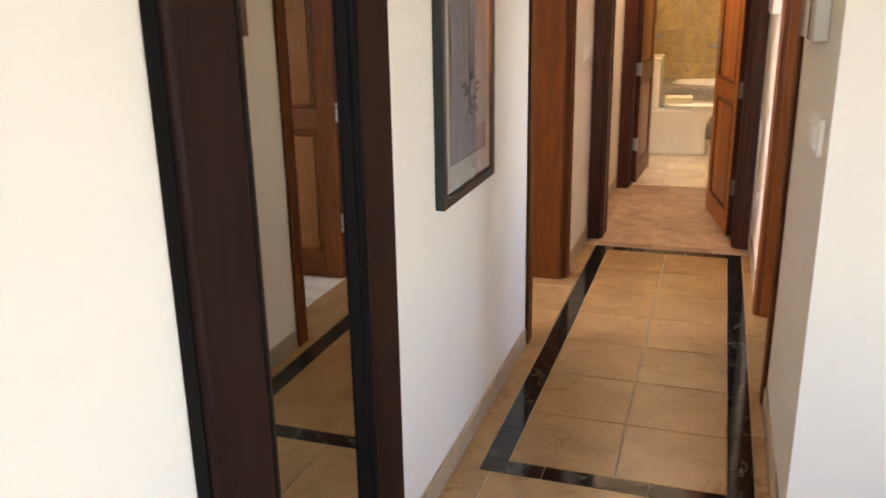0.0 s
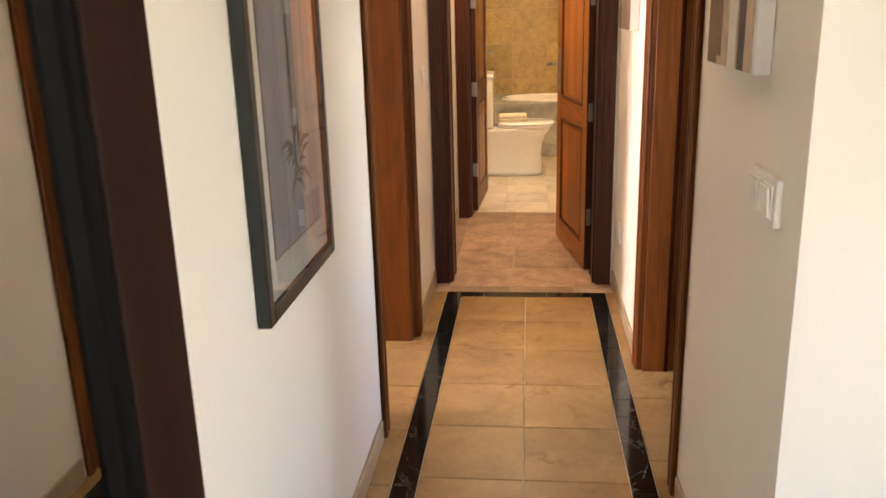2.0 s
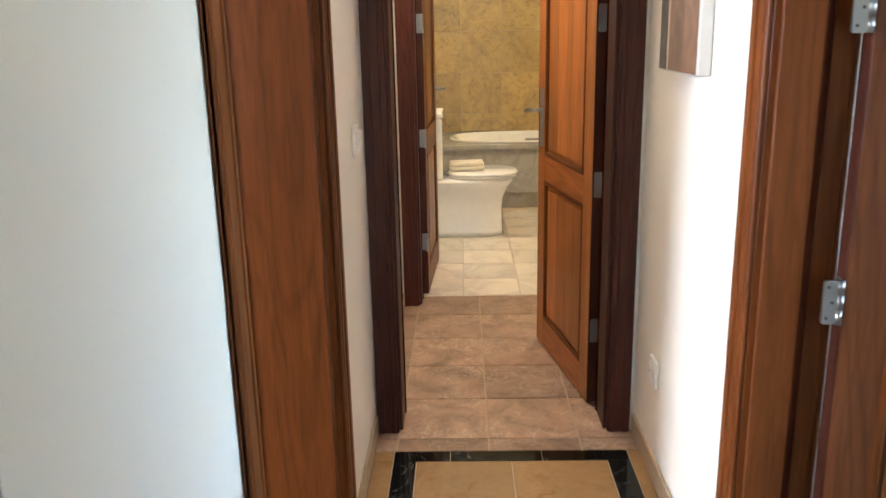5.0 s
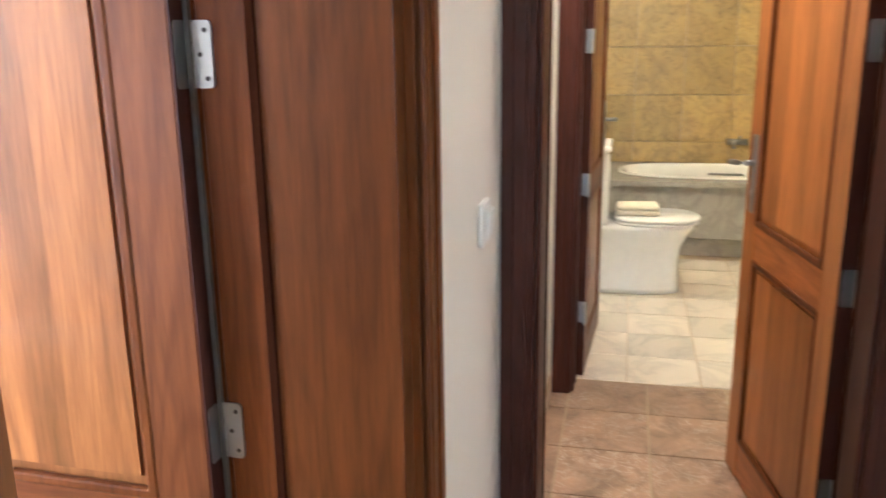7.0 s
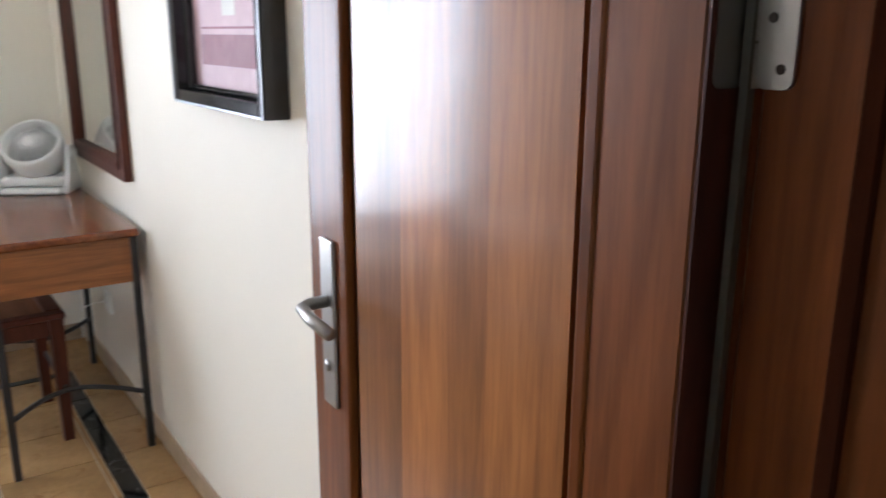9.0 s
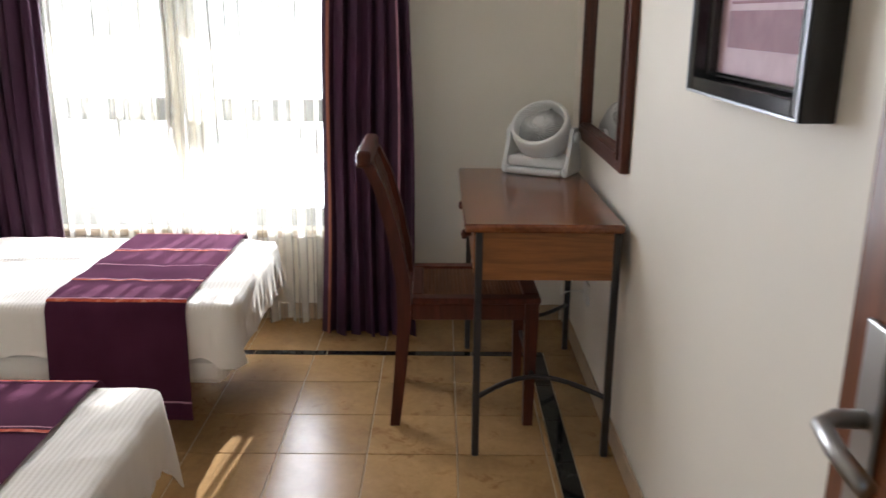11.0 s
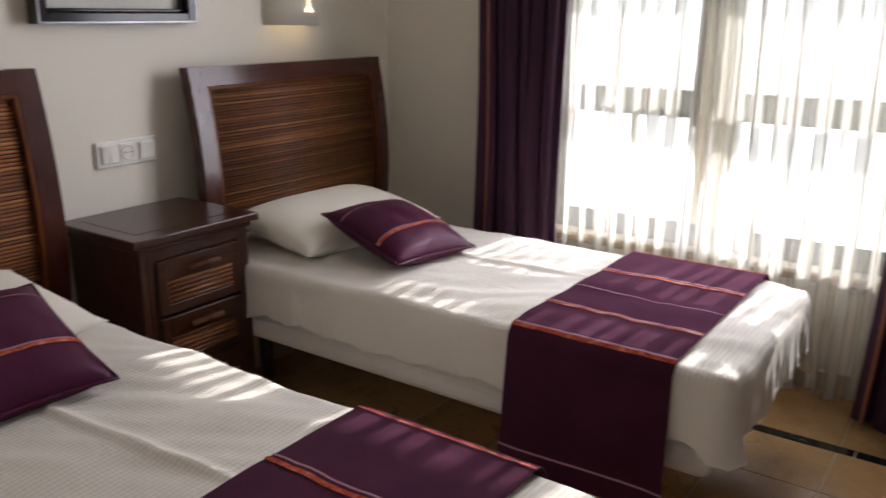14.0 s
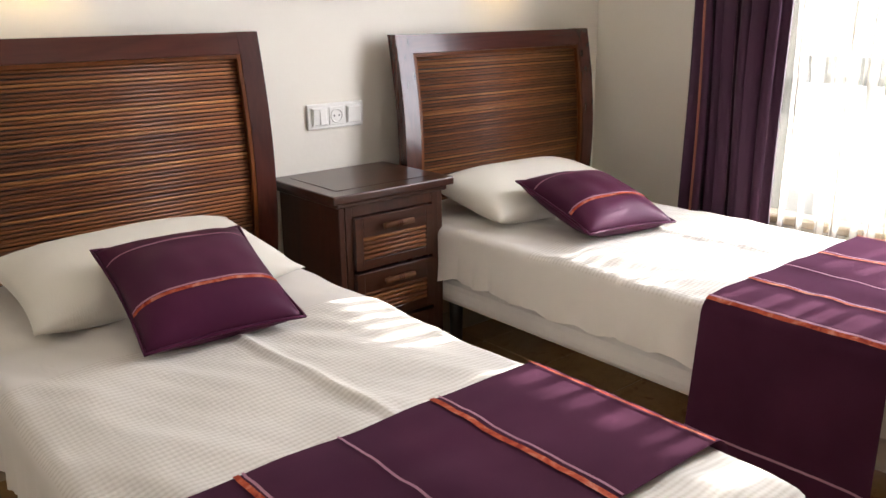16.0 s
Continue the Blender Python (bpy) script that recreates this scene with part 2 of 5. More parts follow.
def mottled_stone(name, c):
    """Tumbled brown-grey stone with cloudy patches and pale crackled veins."""
    n = Nodes(name)
    v = n.coords((1, 1, 1))
    cloud = n.noise(v, 7, 7, 0.65, 0.8)
    crack = n.noise(v, 14, 6, 0.6, 1.6)
    where = n.noise(v, 3.5, 3)
    col = n.ramp(cloud, (0.3, shade(c, 0.55)), (0.5, c), (0.7, shade(c, 1.35)))
    pale = n.mix(1.0, n.ramp(crack, (0.47, (0,) * 3), (0.5, (1,) * 3), (0.53, (0,) * 3)), n.ramp(where, (0.4, (0.1,) * 3), (0.6, (0.85,) * 3)), "MULTIPLY")
    col = n.mix(pale, col, (0.58, 0.47, 0.36))
    col = n.vary(col, 0.82, 1.12)
    n.bump(cloud, 0.1, 0.002)
    return n.done(col, 0.42)


M_FLOOR2 = mottled_stone("grey_brown_floor_tile", (0.35, 0.22, 0.135))
M_GROUT = plaster("sand_grout", (0.46, 0.35, 0.21))
M_SKIRT = travertine("stone_skirting", (0.40, 0.30, 0.19), 0.3)
M_BLACK = veined("black_marble", (0.008, 0.009, 0.008), (0.26, 0.25, 0.21), 0.08, 2.4, 0.006)
M_MARBLE = veined("white_marble", (0.74, 0.65, 0.51), (0.50, 0.44, 0.35), 0.25, 1.6, 0.06, (0.80, 1.08))
M_GREYMARBLE = veined("grey_marble", (0.48, 0.44, 0.37), (0.30, 0.28, 0.24), 0.2, 3.0, 0.10)
def slate(name):
    n = Nodes(name)
    v = n.coords((1, 1, 1))
    a = n.noise(v, 4, 6, 0.6, 2.2)
    b = n.noise(v, 11, 6, 0.65, 3.0)
    col = n.ramp(a, (0.25, (0.16, 0.12, 0.06)), (0.42, (0.36, 0.25, 0.10)), (0.6, (0.52, 0.36, 0.12)), (0.8, (0.50, 0.38, 0.17)))
    col = n.mix(0.4, col, n.ramp(b, (0.38, (0.22, 0.15, 0.06)), (0.5, (0.54, 0.37, 0.11)), (0.7, (0.44, 0.34, 0.16))))
    col = n.vary(col, 0.72, 1.12)
    n.bump(b, 0.2, 0.003)
    return n.done(col, 0.4)


M_GOLD = slate("golden_slate_tile")
M_STEEL = metal("brushed_steel", (0.36, 0.35, 0.33), 0.38)
M_WHITE = plastic("white_plastic", (0.78, 0.76, 0.70))
M_CERAMIC = plastic("white_ceramic", (0.82, 0.79, 0.72), 0.08)
M_BLACKGLOSS = plastic("black_lacquer", (0.012, 0.011, 0.011), 0.15)
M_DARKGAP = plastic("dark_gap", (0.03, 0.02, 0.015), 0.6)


def mirror_glass(name):
    n = Nodes(name)
    return n.done((0.68, 0.69, 0.66), 0.01, Metallic=1.0)


M_MIRROR = mirror_glass("mirror_silver")

# ---- the shell ----
LX, RX = -0.44, 0.45      # faces of the hall's two long walls
BX = -0.74                # bedroom side of the left wall
HT = 2.50                 # ceiling


def wall_along_y(name, x0, x1, y0, y1, openings=(), label="cream painted plaster wall", z0=0.0):
    rows, y = [], y0
    for a, b, lo, hi in sorted(openings):
        rows.append((x0, x1, y, a, z0, HT))
        if lo > 0:
            rows.append((x0, x1, a, b, z0, lo))
        rows.append((x0, x1, a, b, hi, HT))
        y = b
    rows.append((x0, x1, y, y1, z0, HT))
    return structure(name, boxes(*rows), M_WALL, label, "wall")


def wall_along_x(name, y0, y1, x0, x1, openings=(), label="cream painted plaster wall", material=None):
    rows, x = [], x0
    for a, b, lo, hi in sorted(openings):
        rows.append((x, a, y0, y1, 0, HT))
        if lo > 0:
            rows.append((a, b, y0, y1, 0, lo))
        rows.append((a, b, y0, y1, hi, HT))
        x = b
    rows.append((x, x1, y0, y1, 0, HT))
    return structure(name, boxes(*rows), material or M_WALL, label, "wall")


DOOR_TOP = 2.07
wall_along_y("wall_hall_left", BX, LX, -2.2, 6.05, [(3.152, 4.013, 0, DOOR_TOP)])
wall_along_y("wall_hall_right", RX, 0.60, 2.02, 4.70, [(2.87, 3.72, 0, DOOR_TOP)])
wall_along_x("wall_living_north", 2.02, 2.17, 0.60, 3.0)
wall_along_y("wall_living_east", 3.0, 3.15, -2.2, 2.17, [(-0.7, 1.0, 0.75, 2.1)])
wall_along_x("wall_living_south", -2.35, -2.2, -0.74, 3.15, [(-0.62, 0.46, 0.6, 2.1)])
wall_along_y("wall_side_room_east", 2.4, 2.55, 2.17, 4.70, [(2.6, 3.7, 0.8, 2.1)])
wall_along_x("wall_lobby_south", 4.70, 4.90, LX, 2.55, [(-0.40, 0.40, 0, DOOR_TOP)])
wall_along_y("wall_lobby_east", 1.4, 1.55, 4.90, 6.05)
wall_along_x("wall_bath_south", 6.05, 6.20, BX, 1.55, [(-0.39, 0.38, 0, DOOR_TOP)])
wall_along_y("wall_bath_left", -0.74, -0.60, 6.20, 9.1)
wall_along_y("wall_bath_right", 1.4, 1.55, 6.20, 9.1)
wall_along_x("wall_bath_back", 9.1, 9.25, -0.74, 1.55, label="bathroom wall behind golden stone tiles")
wall_along_x("wall_bedroom_south", 0.87, 1.02, -4.45, BX)
wall_along_x("wall_bedroom_north", 4.16, 4.31, -4.45, BX)
wall_along_y("wall_bedroom_window", -4.45, -4.30, 1.02, 4.16, [(1.84, 3.16, 0.42, 2.15)])
structure("ceiling", boxes((-4.45, 3.15, -2.35, 9.25, HT, HT + 0.12)), M_CEIL, "plain white plaster ceiling", "ceiling")

floor_hall = structure("floor_hall", boxes((BX, 3.15, -2.35, 6.19, -0.12, -0.004)), M_GROUT, "polished beige stone tile floor with black border", "floor")
floor_bedroom = structure("floor_bedroom", boxes((-4.45, BX, 0.87, 4.31, -0.12, -0.004)), M_GROUT, "polished beige tile bedroom floor with black border", "floor")
floor_bath = structure("floor_bathroom", boxes((BX, 1.55, 6.19, 9.25, -0.12, -0.004)), M_GROUT, "white marble tile bathroom floor", "floor")


# ---- door frames and doors ----
def trim_bm(w, d, length, axis):
    """A moulded casing strip standing along z: flat with a raised outer bead."""
    bm = bmesh.new()
    bm_box(bm, 0, w, 0, d * 0.7, 0, length, 0.003)
    bm_box(bm, w * 0.62, w, 0.0005, d, 0, length, 0.004, 2)
    bm_box(bm, w * 0.12, w * 0.3, 0.0005, d * 0.88, 0, length, 0.003, 2)
    return bm


def door_frame(name, m, clear, depth, label, front=True, back=True, material=None, rebate=0.012, step=0.046):
    """Lining and casings. Local x runs across the opening from 0 to clear, y through the wall from 0 to depth."""
    material = material or M_DARK
    ob = thing(name, m, label, "door frame", "", "structure")
    t, w, d = 0.038, 0.075, 0.016
    top = 2.03
    part("lining", boxes((-t, 0, -0.002, depth + 0.002, 0, top), bevel=0.002), material, ob)
    part("lining", boxes((clear, clear + t, -0.002, depth + 0.002, 0, top), bevel=0.002), material, ob)
    part("head_lining", boxes((-t, clear + t, -0.002, depth + 0.002, top, top + t), bevel=0.002), M_DARKX, ob)
    s = depth - step
    for a, b in ((0.0005, rebate), (clear - rebate, clear - 0.0005)):
        part("door_stop", boxes((a, b, 0.012, s, 0, top - 0.001), bevel=0.0015), material, ob)
        q = b - 0.002 if a < 0.1 else a - 0.004
        # Raised dark strip drawn where a groove would lie in shade.
        part("stop_bead", boxes((q, q + 0.006, s - 0.013, s + 0.001, 0.001, top - 0.002), bevel=0.002), M_GROOVE, ob, "dark strip in place of the shaded groove along the stop")
    for side, on in ((0, front), (1, back)):
        if not on:
            continue
        for k in (0, 1):
            bm = trim_bm(w, d, top + 0.06, "z")
            for v in bm.verts:
                x = v.co.x - 0.012
                v.co.x = -x - 0.012 if k == 0 else clear + 0.012 + x
                v.co.y = (-0.002 - v.co.y) if side == 0 else (depth + 0.002 + v.co.y)
            part("casing", bm, material, ob)
        bm = boxes((-w, clear + w, 0, d, top + 0.061, top + 0.135), bevel=0.004)
        for v in bm.verts:
            v.co.y = (-0.002 - v.co.y) if side == 0 else (depth + 0.002 + v.co.y)
        part("head_casing", bm, M_DARKX, ob)
    return ob


def lever_handle(parent, x, z, y, side, point):
    """A long back plate with a bent steel lever. side: +1 or -1 along y; point: way that the lever points along x."""
    plate = part("handle_plate", boxes((x - 0.02, x + 0.02, min(y, y + side * 0.006), max(y, y + side * 0.006), z - 0.15, z + 0.085), bevel=0.0028, seg=2), M_STEEL, parent, "brushed steel back plate")
    bm = bmesh.new()
    tube(bm, [(x, y, z), (x, y + side * 0.03, z), (x + point * 0.012, y + side * 0.046, z), (x + point * 0.05, y + side * 0.05, z - 0.003), (x + point * 0.095, y + side * 0.045, z - 0.010)], 0.0085, 12)
    part("lever", bm, M_STEEL, plate, smooth=True)
    bm = bmesh.new()
    cyl(bm, (x, y, z - 0.09), (x, y + side * 0.009, z - 0.09), 0.009)
    part("lock_cylinder", bm, M_STEEL, plate, smooth=True)


def rounded_plate(u0, u1, z0, z1, t0, t1, axis, r=0.007):
    """A thin plate with rounded corners; axis 0: thickness along x, axis 1: along y."""
    ring = []
    for cu, cz, a0 in ((u1 - r, z1 - r, 0), (u0 + r, z1 - r, 90), (u0 + r, z0 + r, 180), (u1 - r, z0 + r, 270)):
        for k in range(4):
            a = radians(a0 + 30 * k)
            ring.append((cu + r * math.cos(a), cz + r * math.sin(a)))
    bm = bmesh.new()
    sides = [[bm.verts.new((t, u, z) if axis == 0 else (u, t, z)) for u, z in ring] for t in (t0, t1)]
    bm.faces.new(sides[0][::-1])
    bm.faces.new(sides[1])
    for k in range(len(ring)):
        m = (k + 1) % len(ring)
        bm.faces.new((sides[0][k], sides[0][m], sides[1][m], sides[1][k]))
    bmesh.ops.recalc_face_normals(bm, faces=bm.faces)
    return bm


def hinge(parent, z, y=0.0, flip=1):
    """A butt hinge: knuckle and two screwed leaves, one on the door's edge and one on the jamb."""
    bm = bmesh.new()
    for k in range(3):
        cyl(bm, (-0.005, y, z - 0.045 + 0.0305 * k), (-0.005, y, z - 0.045 + 0.0305 * k + 0.029), 0.0068)
    h = part("hinge", bm, M_STEEL, parent, "brushed steel butt hinge", True)
    part("hinge_leaf", rounded_plate(y + 0.004, y + 0.034, z - 0.045, z + 0.045, -0.0005, 0.0028, 0), M_STEEL, h)
    part("hinge_leaf", rounded_plate(-0.038, -0.010, z - 0.045, z + 0.045, y - 0.002, y + 0.0045, 1), M_STEEL, h)
    for dz in (-0.032, 0, 0.032):
        bm = bmesh.new()
        cyl(bm, (-0.029 + (0.009 if dz == 0 else 0), y - 0.002, z + dz), (-0.029 + (0.009 if dz == 0 else 0), y + 0.0055, z + dz), 0.0034, n=8)
        part("screw", bm, M_DARKGAP, h)


def door_leaf(name, m, width, label, point=-1, hinge_y=0.0, group="mahogany doors", mid=(0.735, 0.845), board=None):
    """A two-panel door. Local x from the hinge (0) to the free edge, y through its thickness (0 to 0.04), z up."""
    ob = thing(name, m, label, "door", group)
    t, top, st = 0.040, 2.015, 0.098
    board = board or M_DOOR
    stile, rail = (M_DOORPALE, M_RAILPALE) if board is M_DOORPALE else (M_STILE, M_DOORX)
    part("stile", boxes((0.003, st, 0, t, 0.008, top), bevel=0.002), stile, ob)
    part("stile", boxes((width - st, width, 0, t, 0.008, top), bevel=0.002), stile, ob)
    rails = ((0.008, 0.135), mid, (1.905, top))
    for a, b in rails:
        part("rail", boxes((st + 0.0005, width - st - 0.0005, 0.001, t - 0.001, a, b), bevel=0.002), rail, ob)
    for (a0, a), (b, b0) in zip(rails, rails[1:]):
        pan = part("panel", boxes((st, width - st, 0.013, t - 0.013, a, b)), board, ob)
        inner0, inner1 = st + 0.028, width - st - 0.028
        cuts = [inner0 + (inner1 - inner0) * q for q in (0, 0.30, 0.47, 0.72, 1)]
        for c0, c1 in zip(cuts, cuts[1:]):
            part("board", boxes((c0, c1, 0.006, t - 0.006, a + 0.03, b - 0.03)), board, pan)
        for side in (0, 1):
            bm = bmesh.new()
            y0, y1 = ((-0.0025, 0.012) if side == 0 else (t - 0.012, t + 0.0025))
            bm_box(bm, st - 0.004, st + 0.014, y0, y1, a - 0.004, b + 0.004, 0.004, 2)
            bm_box(bm, width - st - 0.014, width - st + 0.004, y0, y1, a - 0.004, b + 0.004, 0.004, 2)
            bm_box(bm, st, width - st, y0, y1, a - 0.004, a + 0.014, 0.004, 2)
            bm_box(bm, st, width - st, y0, y1, b - 0.014, b + 0.004, 0.004, 2)
            part("bead_moulding", bm, M_JAMB, pan)
    part("edge_band", boxes((0.0, 0.0025, 0.0005, t - 0.0005, 0.009, top - 0.001)), M_DARK, ob, "dark door edge")
    part("edge_band", boxes((width + 0.0002, width + 0.002, 0.0005, t - 0.0005, 0.009, top - 0.001)), M_JAMB, ob)
    lever_handle(ob, width - 0.058, 1.025, 0.0, -1, point)
    lever_handle(ob, width - 0.058, 1.025, t, 1, point)
    for z in (0.29, 0.825, 1.38, 1.80):
        hinge(ob, z, hinge_y)
    return ob


# bedroom: frame in the left wall, seen from the hall; local x along +y, local y towards -x
door_frame("door_frame_bedroom", Matrix.Translation((LX, 3.19, 0)) @ Matrix.Rotation(radians(90), 4, "Z"), 0.785, LX - BX, "red-brown mahogany door lining and casings in white wall", material=M_JAMB, rebate=0.048, step=0.095)
door = door_leaf("door_bedroom", pose(-0.756, 3.977, 0, 0, 0, 178), 0.650, "open mahogany two-panel door with steel lever", -1, mid=(0.60, 0.715))
part("seal_strip", boxes((-0.0085, -0.0015, 0.0012, 0.009, 0.01, 2.01)), plastic("grey_seal", (0.13, 0.13, 0.12), 0.5), door, "thin grey seal along the hinge edge")
# right-hand room
door_frame("door_frame_side_room", Matrix.Translation((RX, 3.68, 0)) @ Matrix.Rotation(radians(-90), 4, "Z"), 0.77, 0.15, "red-brown mahogany door lining and casings in white wall", material=M_JAMB)
door_leaf("door_side_room", pose(0.612, 3.640, 0, 0, 0, -2), 0.72, "mahogany two-panel door standing open into the side room", 1)
# lobby and bathroom
door_frame("door_frame_lobby", Matrix.Translation((-0.36, 4.70, 0)), 0.72, 0.20, "dark mahogany door lining across the corridor", back=False)
door_leaf("door_lobby", pose(0.3585, 4.906, 0, 0, 0, 100.5), 0.68, "open orange-brown mahogany door beside the dark frame", 1, board=M_DOORPALE)
door_frame("door_frame_bathroom", Matrix.Translation((-0.354, 6.05, 0)), 0.70, 0.15, "dark mahogany bathroom door lining")
door_leaf("door_bathroom", pose(-0.312, 6.212, 0, 0, 0, 87), 0.68, "mahogany bathroom door standing open inward", 1)


# ---- floors, piece by piece ----
def tile_mesh(name, w, h, material, t=0.004, bevel=0.0012):
    return mesh_of(name, boxes((0, w, 0, h, -t, 0), bevel=bevel), material)


def lay(parent, me, x, y, name="tile"):
    ob = new(name, me)
    ob.parent = parent
    ob.location = (x, y, 0)
    return ob


TILE_CACHE = {}


def tile(parent, x0, x1, y0, y1, material, name="tile", gap=0.004):
    w, h = round(x1 - x0 - gap, 3), round(y1 - y0 - gap, 3)
    if w < 0.01 or h < 0.01:
        return
    key = (w, h, material.name)
    if key not in TILE_CACHE:
        TILE_CACHE[key] = tile_mesh(name, w, h, material)
    lay(parent, TILE_CACHE[key], x0 + gap / 2, y0 + gap / 2, name)


def grid(parent, x0, x1, y0, y1, sx, sy, material, ox=None, oy=None, name="tile", gap=0.004):
    """Tiles over a rectangle, cut at its edges, on joints that run through ox and oy."""
    ox, oy = x0 if ox is None else ox, y0 if oy is None else oy
    i0, i1 = math.floor((x0 - ox) / sx), math.ceil((x1 - ox) / sx)
    j0, j1 = math.floor((y0 - oy) / sy), math.ceil((y1 - oy) / sy)
    for i in range(i0, i1):
        for j in range(j0, j1):
            tile(parent, max(x0, ox + i * sx), min(x1, ox + (i + 1) * sx), max(y0, oy + j * sy), min(y1, oy + (j + 1) * sy), material, name, gap)


BL0, BL1, BR0, BR1 = -0.365, -0.290, 0.328, 0.402   # black border, left and right
BY0, BY1, BY2, BY3 = 2.185, 2.252, 4.496, 4.562
grid(floor_hall, BL1, BR0, BY1, BY2, (BR0 - BL1) / 2, (BY2 - BY1) / 7, M_FLOOR)
grid(floor_hall, BX, BL0, BY0, BY3, 0.40, 0.33, M_FLOOR, ox=BL0)
grid(floor_hall, BR1, 0.62, BY0, BY3, 0.30, 0.42, M_FLOOR, ox=BR1)
grid(floor_hall, LX, 1.5, 0.2, BY0, 0.33, 0.33, M_FLOOR, ox=0.0, oy=BY0)
grid(floor_hall, LX, 1.4, BY3, 6.19, 0.308, 0.314, M_FLOOR2, ox=-0.05, oy=5.588, gap=0.006)
random.seed(4)
for x0, x1 in ((BL0, BL1), (BR0, BR1)):
    y = BY1
    while y < BY2 - 0.02:
        n = min(y + random.choice((0.13, 0.20, 0.26, 0.29)), BY2)
        if BY2 - n < 0.06:
            n = BY2
        tile(floor_hall, x0, x1, y, n, M_BLACK, "border_tile", 0.002)
        y = n
for y0, y1 in ((BY0, BY1), (BY2, BY3)):
    for a, b in ((BL0, -0.18), (-0.18, 0.12), (0.12, BR1)):
        tile(floor_hall, a, b, y0, y1, M_BLACK, "border_tile", 0.002)
grid(floor_hall, 0.62, 2.4, 2.17, 4.70, 0.40, 0.40, M_MARBLE)
GX, GY = 0.270, 0.288
grid(floor_bedroom, -3.87, BX, 1.2, 3.955, GX, GY, M_FLOOR, ox=-3.341, oy=3.36)
grid(floor_bedroom, -4.30, -3.915, 1.2, 4.16, 0.385, 0.288, M_FLOOR, ox=-3.915, oy=3.36)
grid(floor_bedroom, -3.915, BX, 4.02, 4.16, 0.27, 0.14, M_FLOOR, ox=-3.341, oy=4.02)
grid(floor_bedroom, -3.915, -3.87, 1.02, 4.02, 0.045, 0.30, M_BLACK, name="border_tile")
grid(floor_bedroom, -3.87, BX, 3.955, 4.02, 0.28, 0.065, M_BLACK, name="border_tile")
grid(floor_bath, -0.60, 1.4, 6.20, 8.26, 0.30, 0.30, M_MARBLE, ox=-0.131, oy=6.20, gap=0.006)


# skirting
def skirt(name, rows):
    return structure(name, boxes(*rows, bevel=0.003), M_SKIRT, "low stone skirting along the wall", "skirting")


S, SH = 0.010, 0.075
skirt("baseboard_hall_left", [(LX, LX + S, 1.72, 3.10, 0, SH), (LX, LX + S, 4.065, 4.68, 0, SH), (LX, LX + S, -2.2, 0.9, 0, SH), (LX, LX + S, 4.92, 6.03, 0, SH)])
skirt("baseboard_hall_right", [(RX - S, RX, 2.03, 2.82, 0, SH), (RX - S, RX, 3.77, 4.68, 0, SH), (RX, 3.0, 2.02 - S, 2.02, 0, SH)])
skirt("baseboard_bedroom_north", [(-4.29, -0.83, 4.16 - S, 4.16, 0, SH)])
skirt("baseboard_bedroom_south", [(-4.29, -0.75, 1.02, 1.02 + S, 0, SH)])
skirt("baseboard_bedroom_window", [(-4.30, -4.30 + S, 1.04, 4.14, 0, SH)])

# ---- more materials ----


def waffle(name, c, pitch, start):
    """Cream cotton with raised ribs across the bed beyond start, crumpled by fine wrinkles."""
    n = Nodes(name)
    tc = n.add("ShaderNodeTexCoord")
    sep = n.add("ShaderNodeSeparateXYZ")
    n.link(tc.outputs["Object"], sep.inputs[0])

    def maths(kind, a, b):
        m = n.add("ShaderNodeMath")
        m.operation = kind
        for s, q in zip(m.inputs, (a, b)):
            if isinstance(q, (int, float)):
                s.default_value = q
            else:
                n.link(q, s)
        return m.outputs[0]

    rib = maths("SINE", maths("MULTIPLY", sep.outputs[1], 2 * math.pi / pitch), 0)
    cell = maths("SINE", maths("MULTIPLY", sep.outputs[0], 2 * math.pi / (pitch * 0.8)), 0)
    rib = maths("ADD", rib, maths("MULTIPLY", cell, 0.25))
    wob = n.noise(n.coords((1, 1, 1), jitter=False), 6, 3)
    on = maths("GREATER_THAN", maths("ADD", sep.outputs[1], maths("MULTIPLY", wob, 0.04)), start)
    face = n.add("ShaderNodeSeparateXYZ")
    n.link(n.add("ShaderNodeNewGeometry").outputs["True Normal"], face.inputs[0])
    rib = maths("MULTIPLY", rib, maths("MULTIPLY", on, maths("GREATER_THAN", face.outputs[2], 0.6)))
    wr = n.noise(n.coords((9, 5, 5)), 1.0, 5, 0.55, 1.4)
    fine = n.noise(n.coords((22, 8, 8)), 1.0, 4, 0.6, 0.8)
    height = maths("ADD", maths("MULTIPLY", rib, 0.075), maths("ADD", maths("MULTIPLY", wr, 0.6), maths("MULTIPLY", fine, 0.12)))
    big = n.noise(n.coords((1, 1, 1)), 3, 3)
    col = n.ramp(big, (0.3, shade(c, 0.95)), (0.7, c))
    # Rib shading put into the colour: grooves darker, crests lighter, matching the bump.
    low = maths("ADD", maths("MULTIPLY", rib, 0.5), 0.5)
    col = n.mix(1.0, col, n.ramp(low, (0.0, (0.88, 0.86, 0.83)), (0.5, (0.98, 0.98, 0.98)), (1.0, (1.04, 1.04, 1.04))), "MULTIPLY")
    n.bump(height, 0.8, 0.006)
    return n.done(col, 0.9, Sheen_Weight=0.15)


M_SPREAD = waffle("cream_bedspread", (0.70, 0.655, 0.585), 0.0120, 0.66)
M_PILLOW = cloth("cream_pillowcase", (0.74, 0.70, 0.60), 0.9, (420, 60, 60), 0.2, 0.4, 0.05)
M_BASE = cloth("white_divan", (0.66, 0.63, 0.58), 0.9, (200, 200, 200), 0.0, 0.2, 0.05)
